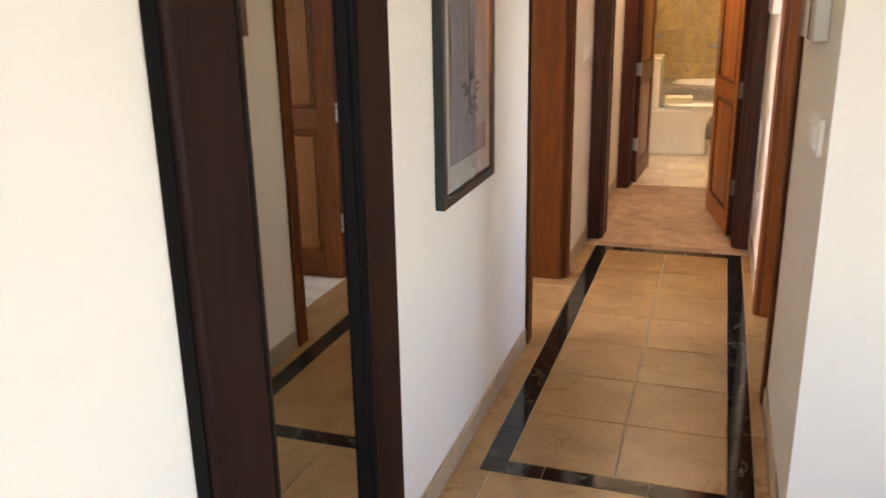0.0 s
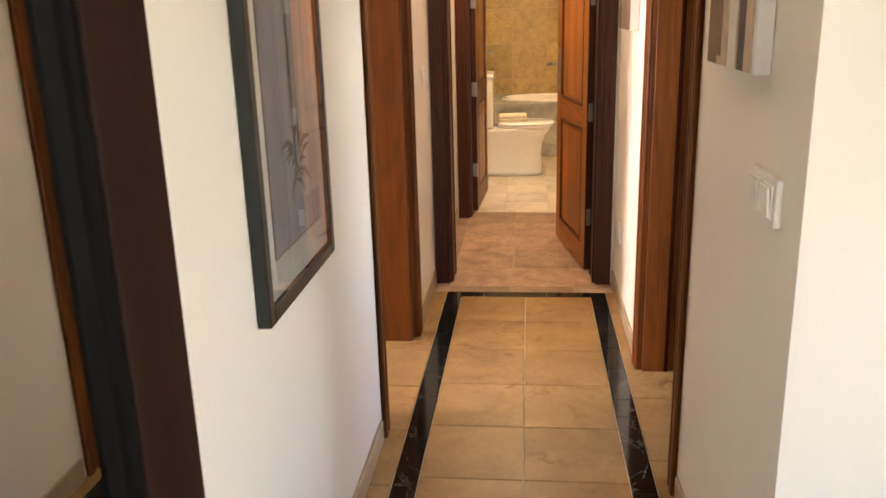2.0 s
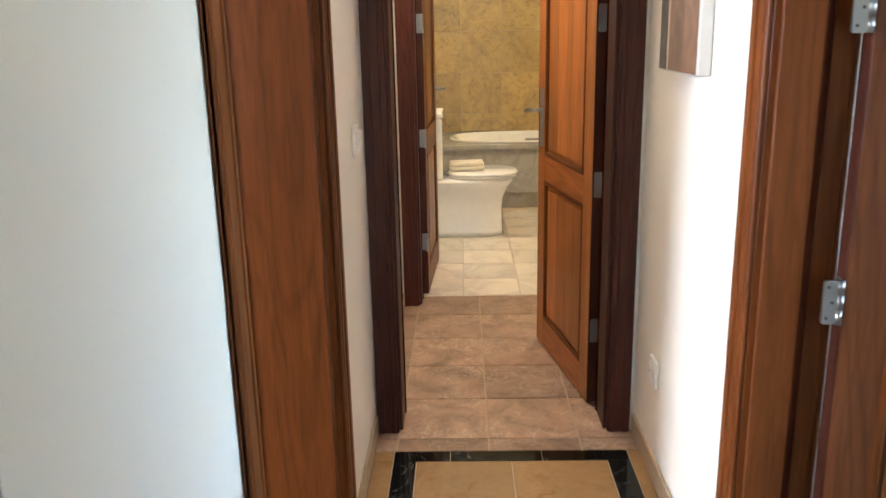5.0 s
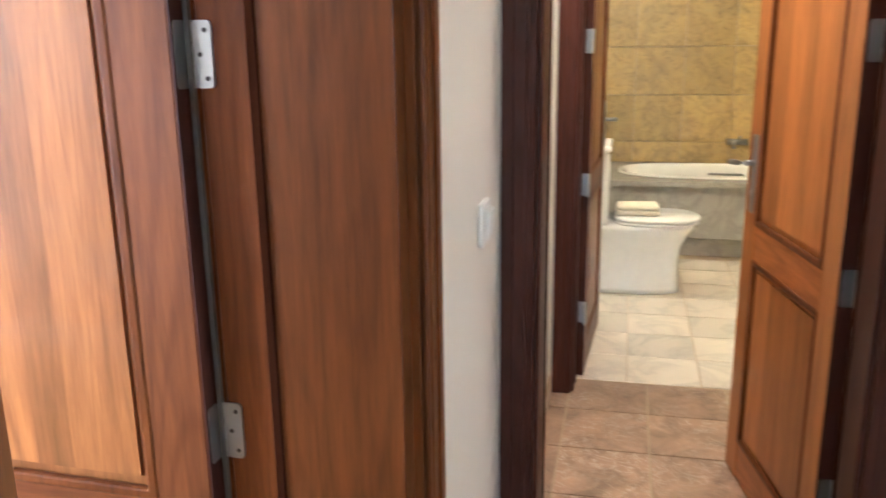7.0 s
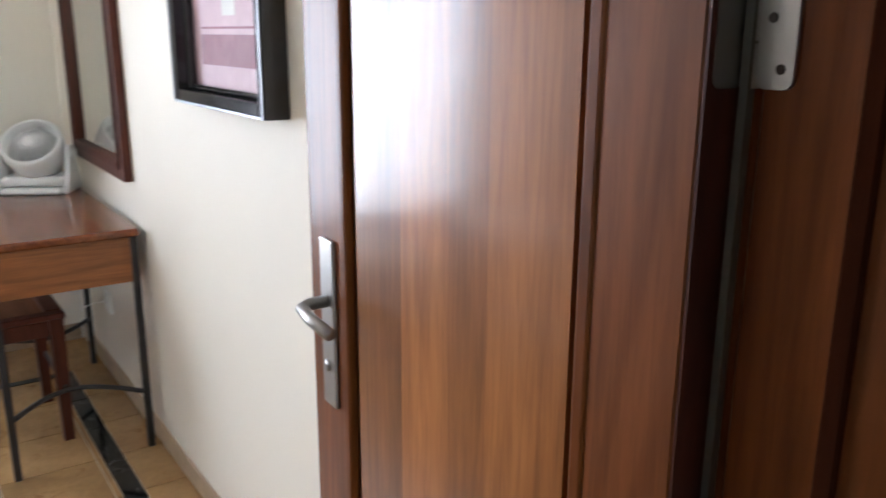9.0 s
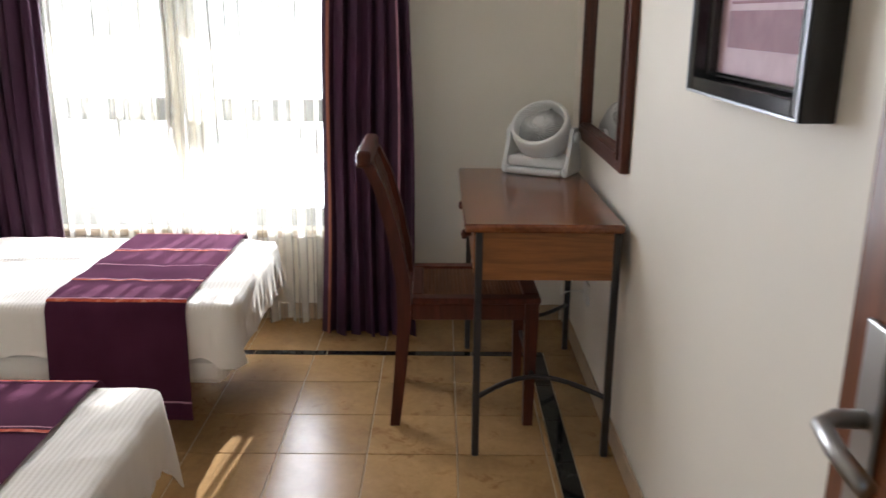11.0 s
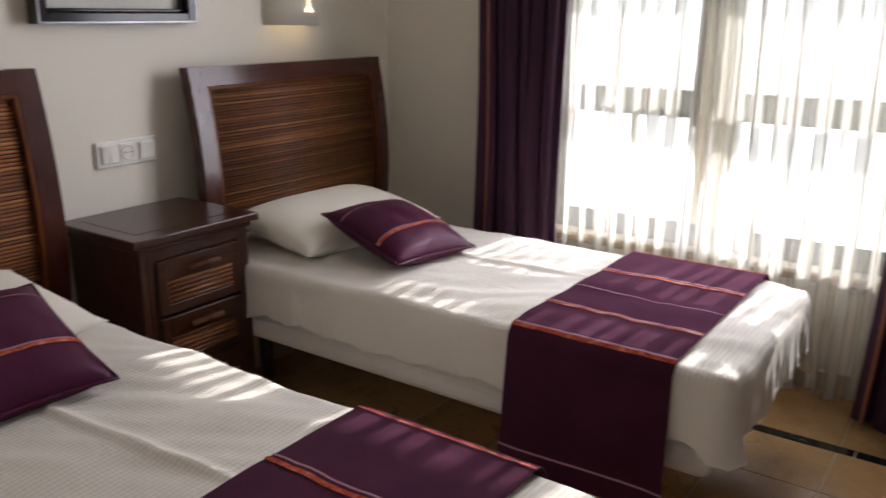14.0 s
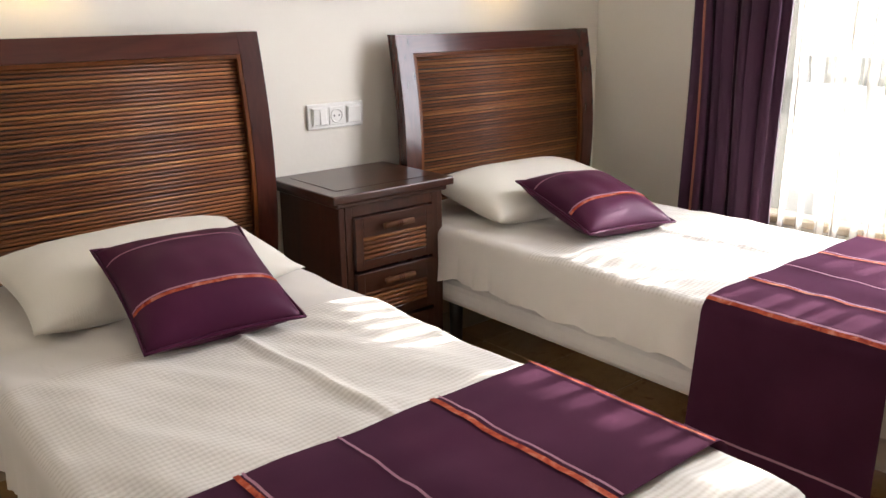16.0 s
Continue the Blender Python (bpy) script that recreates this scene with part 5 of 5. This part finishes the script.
def box_picture(name, m, w, h, label, pink=True):
    """A deep black box frame round a mounted print."""
    ob = thing(name, m, label, "picture", "black framed pictures")
    b, d = 0.032, 0.055
    picture_frame(ob, w, h, b, d, M_BLACKGLOSS)
    e = 0.007
    for x0, x1, z0, z1 in ((0.001, e, 0.001, h - 0.001), (w - e, w - 0.001, 0.001, h - 0.001), (e + 0.0004, w - e - 0.0004, 0.001, e), (e + 0.0004, w - e - 0.0004, h - e, h - 0.001)):
        part("front_rim", boxes((x0, x1, d + 0.0003, d + 0.003, z0, z1), bevel=0.001), M_RIM, ob, "thin grey metallic rim")
    for x0, x1, z0, z1 in ((b + 0.0005, b + 0.012, b + 0.0005, h - b - 0.0005), (w - b - 0.012, w - b - 0.0005, b + 0.0005, h - b - 0.0005), (b + 0.0125, w - b - 0.0125, b + 0.0005, b + 0.012)):
        part("inner_slope", boxes((x0, x1, 0.0102, 0.030, z0, z1), bevel=0.004), M_BLACKGLOSS, ob)
    part("mount", boxes((b + 0.0005, w - b - 0.0005, 0.004, 0.010, b + 0.0005, h - b - 0.0005)), P_SILVER if not pink else P_PINK, ob)
    a = flat("print", ob, 0.10, w - 0.10, 0.09, h - 0.09, 0.0125, P_PINK if pink else P_TAN)
    flat("print_band", a, 0.10, w - 0.10, 0.092, 0.16, 0.0136, P_WINE)
    flat("print_line", a, 0.104, w - 0.104, 0.172, 0.177, 0.0136, P_WINE)
    flat("print_square", a, w * 0.42, w * 0.56, 0.20, 0.36, 0.0136, P_SILVER)


box_picture("framed_picture", pose(-1.905, 4.16, 1.205, 0, 0, 180), 0.56, 0.60, "deep black framed pink print on the cream wall")
box_picture("framed_picture", pose(-3.232, 1.02, 1.226, 0, 0, 0), 0.55, 0.60, "black framed print above the nightstand", False)


def desk_mirror():
    ob = thing("wall_mirror", pose(-3.17, 4.16, 0.895, 0, 0, 180), "rectangular mirror in brown wooden frame above the desk", "mirror")
    w, h, b = 0.80, 1.0, 0.065
    picture_frame(ob, w, h, b, 0.030, M_CHAIR)
    for x0, x1, z0, z1 in ((b * 0.55, b - 0.006, b * 0.55, h - b * 0.55), (w - b + 0.006, w - b * 0.55, b * 0.55, h - b * 0.55)):
        part("bead", boxes((x0, x1, 0.0305, 0.036, z0, z1), bevel=0.002), M_DARK, ob)
    part("bead", boxes((b, w - b, 0.0305, 0.036, b * 0.55, b - 0.006), bevel=0.002), M_DARK, ob)
    part("mirror_glass", boxes((b + 0.0005, w - b - 0.0005, 0.006, 0.012, b + 0.0005, h - b - 0.0005)), M_MIRROR, ob)


desk_mirror()


# ---- desk, chair and fan ----
def desk():
    ob = thing("desk", pose(-3.96, 3.66, 0), "brown wooden desk with two drawers on iron legs", "desk")
    w, d, h = 0.90, 0.475, 0.765
    part("tabletop", boxes((-0.03, w + 0.012, 0.0, d, h - 0.026, h), bevel=0.009, seg=3), M_DESK, ob)
    part("side_panel", boxes((w - 0.022, w - 0.006, 0.055, d - 0.03, h - 0.175, h - 0.0275)), M_APRON, ob, "orange-brown side panel")
    part("side_panel", boxes((0.006, 0.022, 0.055, d - 0.03, h - 0.175, h - 0.0275)), M_APRON, ob)
    part("back_panel", boxes((0.0225, w - 0.0225, d - 0.045, d - 0.031, h - 0.175, h - 0.0275)), M_APRON, ob)
    part("bottom_panel", boxes((0.0225, w - 0.0225, 0.05, d - 0.046, h - 0.175, h - 0.165)), M_APRON, ob)
    for k in range(2):
        x0 = 0.024 + k * (w - 0.05) / 2
        x1 = x0 + (w - 0.05) / 2 - 0.004
        dr = part("drawer", boxes((x0, x1, 0.03, 0.049, h - 0.165, h - 0.030), bevel=0.002), M_APRON, ob)
        bm = bmesh.new()
        lathe(bm, [(0.006, 0), (0.006, 0.012), (0.015, 0.018), (0.017, 0.025), (0.012, 0.032), (0.004, 0.034)], 16)
        part("knob", bm, M_CHAIR, dr, "turned wooden knob", True, at=pose((x0 + x1) / 2, 0.030, h - 0.095, 90))
    for lx in (0.012, w - 0.012):
        for ly in (0.045, d - 0.018):
            bm = boxes((lx - 0.011, lx + 0.011, ly - 0.011, ly + 0.011, 0, h - 0.027), bevel=0.003)
            part("leg", bm, M_IRON, ob, "black iron leg")
    c = Vector((w / 2, d / 2, 0.19))
    for lx in (0.012, w - 0.012):
        pts = []
        for k in range(13):
            t = k / 12
            pts.append((lx + (1 if lx < 0.1 else -1) * 0.16 * math.sin(math.pi * t), 0.045 + (d - 0.063) * t, 0.20))
        bm = bmesh.new()
        tube(bm, pts, 0.0085, 8)
        part("stretcher", bm, M_IRON, ob, smooth=True)
    bm = bmesh.new()
    tube(bm, [(0.172 + (w - 0.344) * k / 8, d / 2, 0.20) for k in range(9)], 0.0085, 8)
    part("stretcher", bm, M_IRON, ob, smooth=True)


desk()


def chair():
    ob = thing("chair", pose(-3.465, 3.66, 0, 0, 0, 1), "dark wooden chair with woven cane seat at the desk", "chair")
    hw, yb, yf = 0.185, -0.19, 0.25

    def bent(x, pts, wx, wy):
        bm = bmesh.new()
        rows = []
        for y, z, k in pts:
            rows.append([bm.verts.new((x + sx * wx * k / 2, y + sy * wy * k / 2, z)) for sx, sy in ((-1, -1), (1, -1), (1, 1), (-1, 1))])
        for a, b in zip(rows, rows[1:]):
            for q in range(4):
                bm.faces.new((a[q], a[(q + 1) % 4], b[(q + 1) % 4], b[q]))
        bm.faces.new(rows[0][::-1])
        bm.faces.new(rows[-1])
        bmesh.ops.bevel(bm, geom=[e for e in bm.edges if e.calc_face_angle(0) > 0.9], offset=0.005, segments=2, affect="EDGES")
        return bm

    back = [(yb - 0.035, 0.0, 0.8), (yb - 0.015, 0.2, 0.95), (yb, 0.40, 1.1), (yb - 0.005, 0.52, 1.1), (yb - 0.035, 0.68, 1.0), (yb - 0.075, 0.82, 0.95), (yb - 0.115, 0.905, 0.9)]
    for x in (-hw, hw):
        part("back_leg", bent(x, back, 0.036, 0.042), M_CHAIR, ob, "curved rear leg and back post")
        part("front_leg", bent(x, [(yf - 0.02, 0.0, 0.75), (yf - 0.02, 0.2, 0.9), (yf - 0.02, 0.445, 1.1)], 0.042, 0.042), M_CHAIR, ob)
    part("top_rail", boxes((-hw - 0.022, hw + 0.022, yb - 0.150, yb - 0.102, 0.890, 0.946), bevel=0.014, seg=3), M_CHAIR, ob)
    for k in range(5):
        x = -hw + 0.06 + k * (2 * hw - 0.12) / 4
        part("back_slat", bent(x, [(yb - 0.008, 0.47, 1), (yb - 0.012, 0.53, 1), (yb - 0.04, 0.68, 1), (yb - 0.08, 0.82, 1), (yb - 0.115, 0.91, 1)], 0.034, 0.012), M_CHAIR, ob)
    part("seat_rail", boxes((-hw + 0.02, hw - 0.02, yf - 0.038, yf - 0.004, 0.385, 0.44), bevel=0.003), M_CHAIR, ob)
    part("seat_rail", boxes((-hw + 0.02, hw - 0.02, yb - 0.01, yb + 0.02, 0.385, 0.44), bevel=0.003), M_CHAIR, ob)
    for x in (-hw, hw):
        part("seat_rail", boxes((x - 0.015, x + 0.015, yb + 0.022, yf - 0.042, 0.385, 0.44), bevel=0.003), M_CHAIR, ob)
    part("seat_frame", boxes((-hw - 0.02, -hw + 0.03, yb + 0.025, yf + 0.01, 0.4405, 0.462), (hw - 0.03, hw + 0.02, yb + 0.025, yf + 0.01, 0.4405, 0.462), (-hw + 0.0305, hw - 0.0305, yf - 0.045, yf + 0.01, 0.4405, 0.462), (-hw + 0.0305, hw - 0.0305, yb + 0.025, yb + 0.06, 0.4405, 0.462), bevel=0.005, seg=2), M_CHAIR, ob)
    bm = bmesh.new()
    for k in range(22):
        x = -hw + 0.034 + k * (2 * hw - 0.068) / 21
        bm_box(bm, x - 0.004, x + 0.004, yb + 0.055, yf - 0.04, 0.4455, 0.4505)
    for k in range(26):
        y = yb + 0.064 + k * (yf - yb - 0.115) / 25
        bm_box(bm, -hw + 0.028, hw - 0.028, y - 0.0035, y + 0.0035, 0.4507, 0.4545)
    tagged(part("woven_seat", bm, M_WICKER, ob, "woven brown cane seat"), kind="stuff")


chair()


def desk_fan():
    ob = thing("desk_fan", pose(-3.915, 3.985, 0.765, 0, 0, -118) @ Matrix.Scale(1.16, 4), "small white round desk fan tilted upward on the desk", "fan")
    part("foot", boxes((-0.095, 0.095, -0.085, 0.085, 0, 0.022), bevel=0.01, seg=3), M_FANWHITE, ob)
    for s in (-1, 1):
        bm = bmesh.new()
        rows = []
        for z, hy in ((0.016, 0.075), (0.05, 0.06), (0.10, 0.040), (0.135, 0.032), (0.155, 0.02)):
            rows.append([bm.verts.new((s * q, y, z)) for q, y in ((0.116, -hy), (0.116, hy), (0.103, hy), (0.103, -hy))])
        for a, b in zip(rows, rows[1:]):
            for q in range(4):
                bm.faces.new((a[q], a[(q + 1) % 4], b[(q + 1) % 4], b[q]))
        bm.faces.new(rows[0][::-1])
        bm.faces.new(rows[-1])
        part("side_arm", bm, M_FANWHITE, ob)
        bm = bmesh.new()
        cyl(bm, (s * 0.098, 0, 0.125), (s * 0.126, 0, 0.125), 0.018, n=20)
        part("pivot_knob", bm, M_FANWHITE, ob, smooth=True)
    for x0 in (-0.116, 0.094):
        part("foot_end", boxes((x0, x0 + 0.022, -0.075, 0.075, 0.0, 0.03), bevel=0.006), M_FANWHITE, ob)
    part("stand_body", boxes((-0.1025, 0.1025, -0.062, 0.062, 0.0225, 0.058), bevel=0.014, seg=3), M_FANWHITE, ob)
    tilt = pose(0, 0, 0.132, -43, 0, 0)
    bm = bmesh.new()
    lathe(bm, [(0.045, -0.075), (0.075, -0.060), (0.095, -0.015), (0.0985, 0.030), (0.098, 0.052), (0.090, 0.060), (0.084, 0.056), (0.082, 0.030), (0.03, -0.04)], 40)
    head = part("housing", bm, M_FANWHITE, ob, smooth=True, at=tilt)
    bm = bmesh.new()
    cyl(bm, (0, 0, 0.020), (0, 0, 0.024), 0.081, n=36)
    part("dark_inside", bm, M_FANGAP, head)
    bm = bmesh.new()
    lathe(bm, [(0.022, 0.050), (0.022, 0.060), (0.015, 0.064), (0.004, 0.065)], 24)
    part("centre_cap", bm, M_FANWHITE, head, smooth=True)
    for k in range(44):
        a0 = 2 * math.pi * k / 44
        pts = []
        for q in range(6):
            r = 0.021 + 0.063 * q / 5
            a = a0 + 0.55 * (q / 5)
            pts.append((r * math.cos(a), r * math.sin(a), 0.055))
        bm = bmesh.new()
        tube(bm, pts, 0.0017, 5)
        part("grille_bar", bm, M_FANWHITE, head, smooth=True)
    for k in range(3):
        bm = bmesh.new()
        a0 = 2 * math.pi * k / 3
        vs = []
        for r, da, z in ((0.02, -0.3, 0.028), (0.075, -0.5, 0.028), (0.078, 0.35, 0.044), (0.02, 0.4, 0.040)):
            vs.append(bm.verts.new((r * math.cos(a0 + da), r * math.sin(a0 + da), z)))
        bm.faces.new(vs)
        part("blade", bm, M_FANGAP, head)


desk_fan()
bm = bmesh.new()
tube(bm, [(-3.74, 4.138, 0.33), (-3.80, 4.11, 0.31), (-3.90, 4.10, 0.27), (-4.00, 4.10, 0.22), (-4.06, 4.11, 0.30), (-4.05, 4.12, 0.50), (-4.03, 4.12, 0.72), (-4.005, 4.10, 0.777), (-3.96, 4.06, 0.776)], 0.004, 6)
tagged(part("power_cable", bm, M_WHITE, smooth=True), "thin white power cable from socket to fan", "cable")


# ---- bathroom ----
wall_tiles = thing("bath_wall_tiling", pose(0, 0, 0), "golden brown stone tiles on the bathroom wall", "wall tiling", "", "structure")
part("grout_bed", boxes((-0.6, 1.4, 9.094, 9.0995, 0.5, HT - 0.01)), M_GROUT, wall_tiles)
tw = 0.335
tile_me = mesh_of("tile", boxes((0, tw - 0.005, -0.010, -0.001, 0, tw - 0.005), bevel=0.0015), M_GOLD)
low_me = mesh_of("tile", boxes((0, tw - 0.005, -0.010, -0.001, 0, 0.145), bevel=0.0015), M_GOLD)
for i in range(-2, 4):
    for j in range(-1, 6):
        x, z = -0.13 + i * tw, 0.655 + j * tw
        if x < -0.62 + 0.001 - tw * 0.6 or x > 1.25 or z > HT - 0.1:
            continue
        c = new("tile", low_me if j < 0 else tile_me)
        c.parent = wall_tiles
        c.location = (x, 9.094, z if j >= 0 else 0.507)


def bathtub():
    ob = thing("bathtub", pose(0, 8.26, 0), "built-in white oval bathtub in a grey marble surround", "bathtub")
    z, w0, w1, d = 0.50, -0.598, 1.398, 0.832
    part("front_panel", boxes((w0, w1, 0.03, 0.055, 0.13, z - 0.035), bevel=0.002), M_GREYMARBLE, ob, "grey veined marble front")
    part("kick_panel", boxes((w0, w1, 0.10, 0.12, 0.0, 0.129)), M_GREYMARBLE, ob)
    cx, cy, rx, ry = 0.46, 0.44, 0.66, 0.31
    n = 48
    bm = bmesh.new()
    inner, outer, inner2, outer2 = [], [], [], []
    for i in range(n):
        a = 2 * math.pi * i / n
        c, s = math.cos(a), math.sin(a)
        px = cx + rx * math.copysign(abs(c) ** 0.7, c)
        py = cy + ry * math.copysign(abs(s) ** 0.7, s)
        k = 1.0 / max(abs(c), abs(s))
        qx, qy = c * k, s * k
        ox = cx + qx * (w1 - cx) if qx > 0 else cx + qx * (cx - w0)
        oy = cy + qy * (d - cy) if qy > 0 else cy + qy * cy
        for lst, x, y, zz in ((inner, px, py, z), (outer, ox, oy, z), (inner2, px, py, z - 0.034), (outer2, ox, oy, z - 0.034)):
            lst.append(bm.verts.new((x, y, zz)))
    for i in range(n):
        j = (i + 1) % n
        bm.faces.new((inner[i], inner[j], outer[j], outer[i]))
        bm.faces.new((outer[i], outer[j], outer2[j], outer2[i]))
        bm.faces.new((inner2[i], outer2[i], outer2[j], inner2[j]))
    part("deck", bm, M_GREYMARBLE, ob, "pale marble deck")
    bm = bmesh.new()
    rings = []
    for f, zz in ((1.04, z + 0.004), (1.035, z + 0.012), (0.99, z + 0.012), (0.95, z - 0.01), (0.88, z - 0.2), (0.78, z - 0.36), (0.5, z - 0.40)):
        row = []
        for i in range(n):
            a = 2 * math.pi * i / n
            c, s = math.cos(a), math.sin(a)
            row.append(bm.verts.new((cx + f * rx * math.copysign(abs(c) ** 0.7, c), cy + f * ry * math.copysign(abs(s) ** 0.7, s), zz)))
        rings.append(row)
    for a, b in zip(rings, rings[1:]):
        for i in range(n):
            bm.faces.new((a[i], a[(i + 1) % n], b[(i + 1) % n], b[i]))
    bm.faces.new(rings[-1])
    part("tub", bm, M_CERAMIC, ob, "white enamel tub", True)
    bm = bmesh.new()
    tube(bm, [(0.40, 0.66, z - 0.05), (0.40, 0.63, z - 0.045), (0.62, 0.63, z - 0.045), (0.62, 0.66, z - 0.05)], 0.009, 8)
    part("grip_bar", bm, M_STEEL, ob, "steel grip bar", True)
    bm = bmesh.new()
    cyl(bm, (0.52, d - 0.02, 0.66), (0.66, d - 0.02, 0.66), 0.022)
    tube(bm, [(0.56, d - 0.02, 0.655), (0.56, d - 0.09, 0.655), (0.56, d - 0.12, 0.63)], 0.013)
    tube(bm, [(0.60, d - 0.03, 0.68), (0.60, d - 0.06, 0.70), (0.60, d - 0.12, 0.705)], 0.008)
    part("mixer_tap", bm, M_STEEL, ob, "chrome mixer tap", True)


bathtub()


def toilet():
    ob = thing("toilet", pose(-0.30, 7.56, 0), "white ceramic toilet with its lid closed", "toilet")
    bm = bmesh.new()
    rings = []
    for z, x0, x1, hy in ((0.0, -0.12, 0.445, 0.125), (0.03, -0.12, 0.44, 0.12), (0.18, -0.12, 0.435, 0.12), (0.26, -0.12, 0.445, 0.135), (0.33, -0.12, 0.48, 0.165), (0.37, -0.12, 0.51, 0.18), (0.395, -0.12, 0.51, 0.18)):
        row = []
        for i in range(32):
            a = 2 * math.pi * i / 32
            c, s = math.cos(a), math.sin(a)
            x = (x0 + x1) / 2 + (x1 - x0) / 2 * (math.copysign(abs(c) ** (0.45 if c < 0 else 0.85), c))
            row.append(bm.verts.new((x, hy * math.copysign(abs(s) ** 0.75, s), z)))
        rings.append(row)
    for a, b in zip(rings, rings[1:]):
        for i in range(32):
            bm.faces.new((a[i], a[(i + 1) % 32], b[(i + 1) % 32], b[i]))
    bm.faces.new(rings[0][::-1])
    bm.faces.new(rings[-1])
    part("bowl", bm, M_CERAMIC, ob, smooth=True)
    for nm, z0, z1, g in (("seat", 0.397, 0.412, 0.0), ("lid", 0.414, 0.436, 0.006)):
        bm = bmesh.new()
        rows = []
        for z, k in ((z0, 0.97), (z0 + 0.004, 1.0), (z1 - 0.006, 1.0), (z1, 0.95)):
            row = []
            for i in range(36):
                a = 2 * math.pi * i / 36
                c, s = math.cos(a), math.sin(a)
                row.append(bm.verts.new((0.30 + g + (0.235 * k) * (math.copysign(abs(c) ** (0.5 if c < 0 else 0.9), c)), 0.185 * k * math.copysign(abs(s) ** 0.8, s), z)))
            rows.append(row)
        for a, b in zip(rows, rows[1:]):
            for i in range(36):
                bm.faces.new((a[i], a[(i + 1) % 36], b[(i + 1) % 36], b[i]))
        bm.faces.new(rows[0][::-1])
        bm.faces.new(rows[-1])
        part(nm, bm, M_CERAMIC, ob, smooth=True)
    part("cistern", boxes((-0.16, 0.045, -0.19, 0.19, 0.396, 0.80), bevel=0.02, seg=3), M_CERAMIC, ob, smooth=False)
    part("cistern_lid", boxes((-0.165, 0.052, -0.2, 0.2, 0.8005, 0.83), bevel=0.01, seg=2), M_CERAMIC, ob)
    bm = bmesh.new()
    cyl(bm, (0.16, -0.112, 0.04), (0.16, -0.118, 0.04), 0.012)
    part("bolt_cap", bm, M_STEEL, ob)
    for s in (-1, 1):
        bm = bmesh.new()
        cyl(bm, (0.075, s * 0.07 - 0.02, 0.418), (0.075, s * 0.07 + 0.02, 0.418), 0.011)
        part("lid_hinge", bm, M_STEEL, ob, smooth=True)


toilet()


def towel(m, label, seed):
    ob = thing("towel", m, label, "towel", "folded towels")
    for k in range(2):
        bm = boxes((-0.115, 0.115, -0.075, 0.075, 0.001 + 0.030 * k, 0.030 + 0.030 * k), bevel=0.013, seg=4)
        for v in bm.verts:
            v.co += 0.006 * noise.noise_vector(v.co * 22 + Vector((seed, k, 0)))
        part("fold", bm, M_TOWEL, ob, smooth=True)


towel(pose(-0.10, 7.54, 0.437, 0, 0, 4), "folded cream towel on the toilet lid", 2)
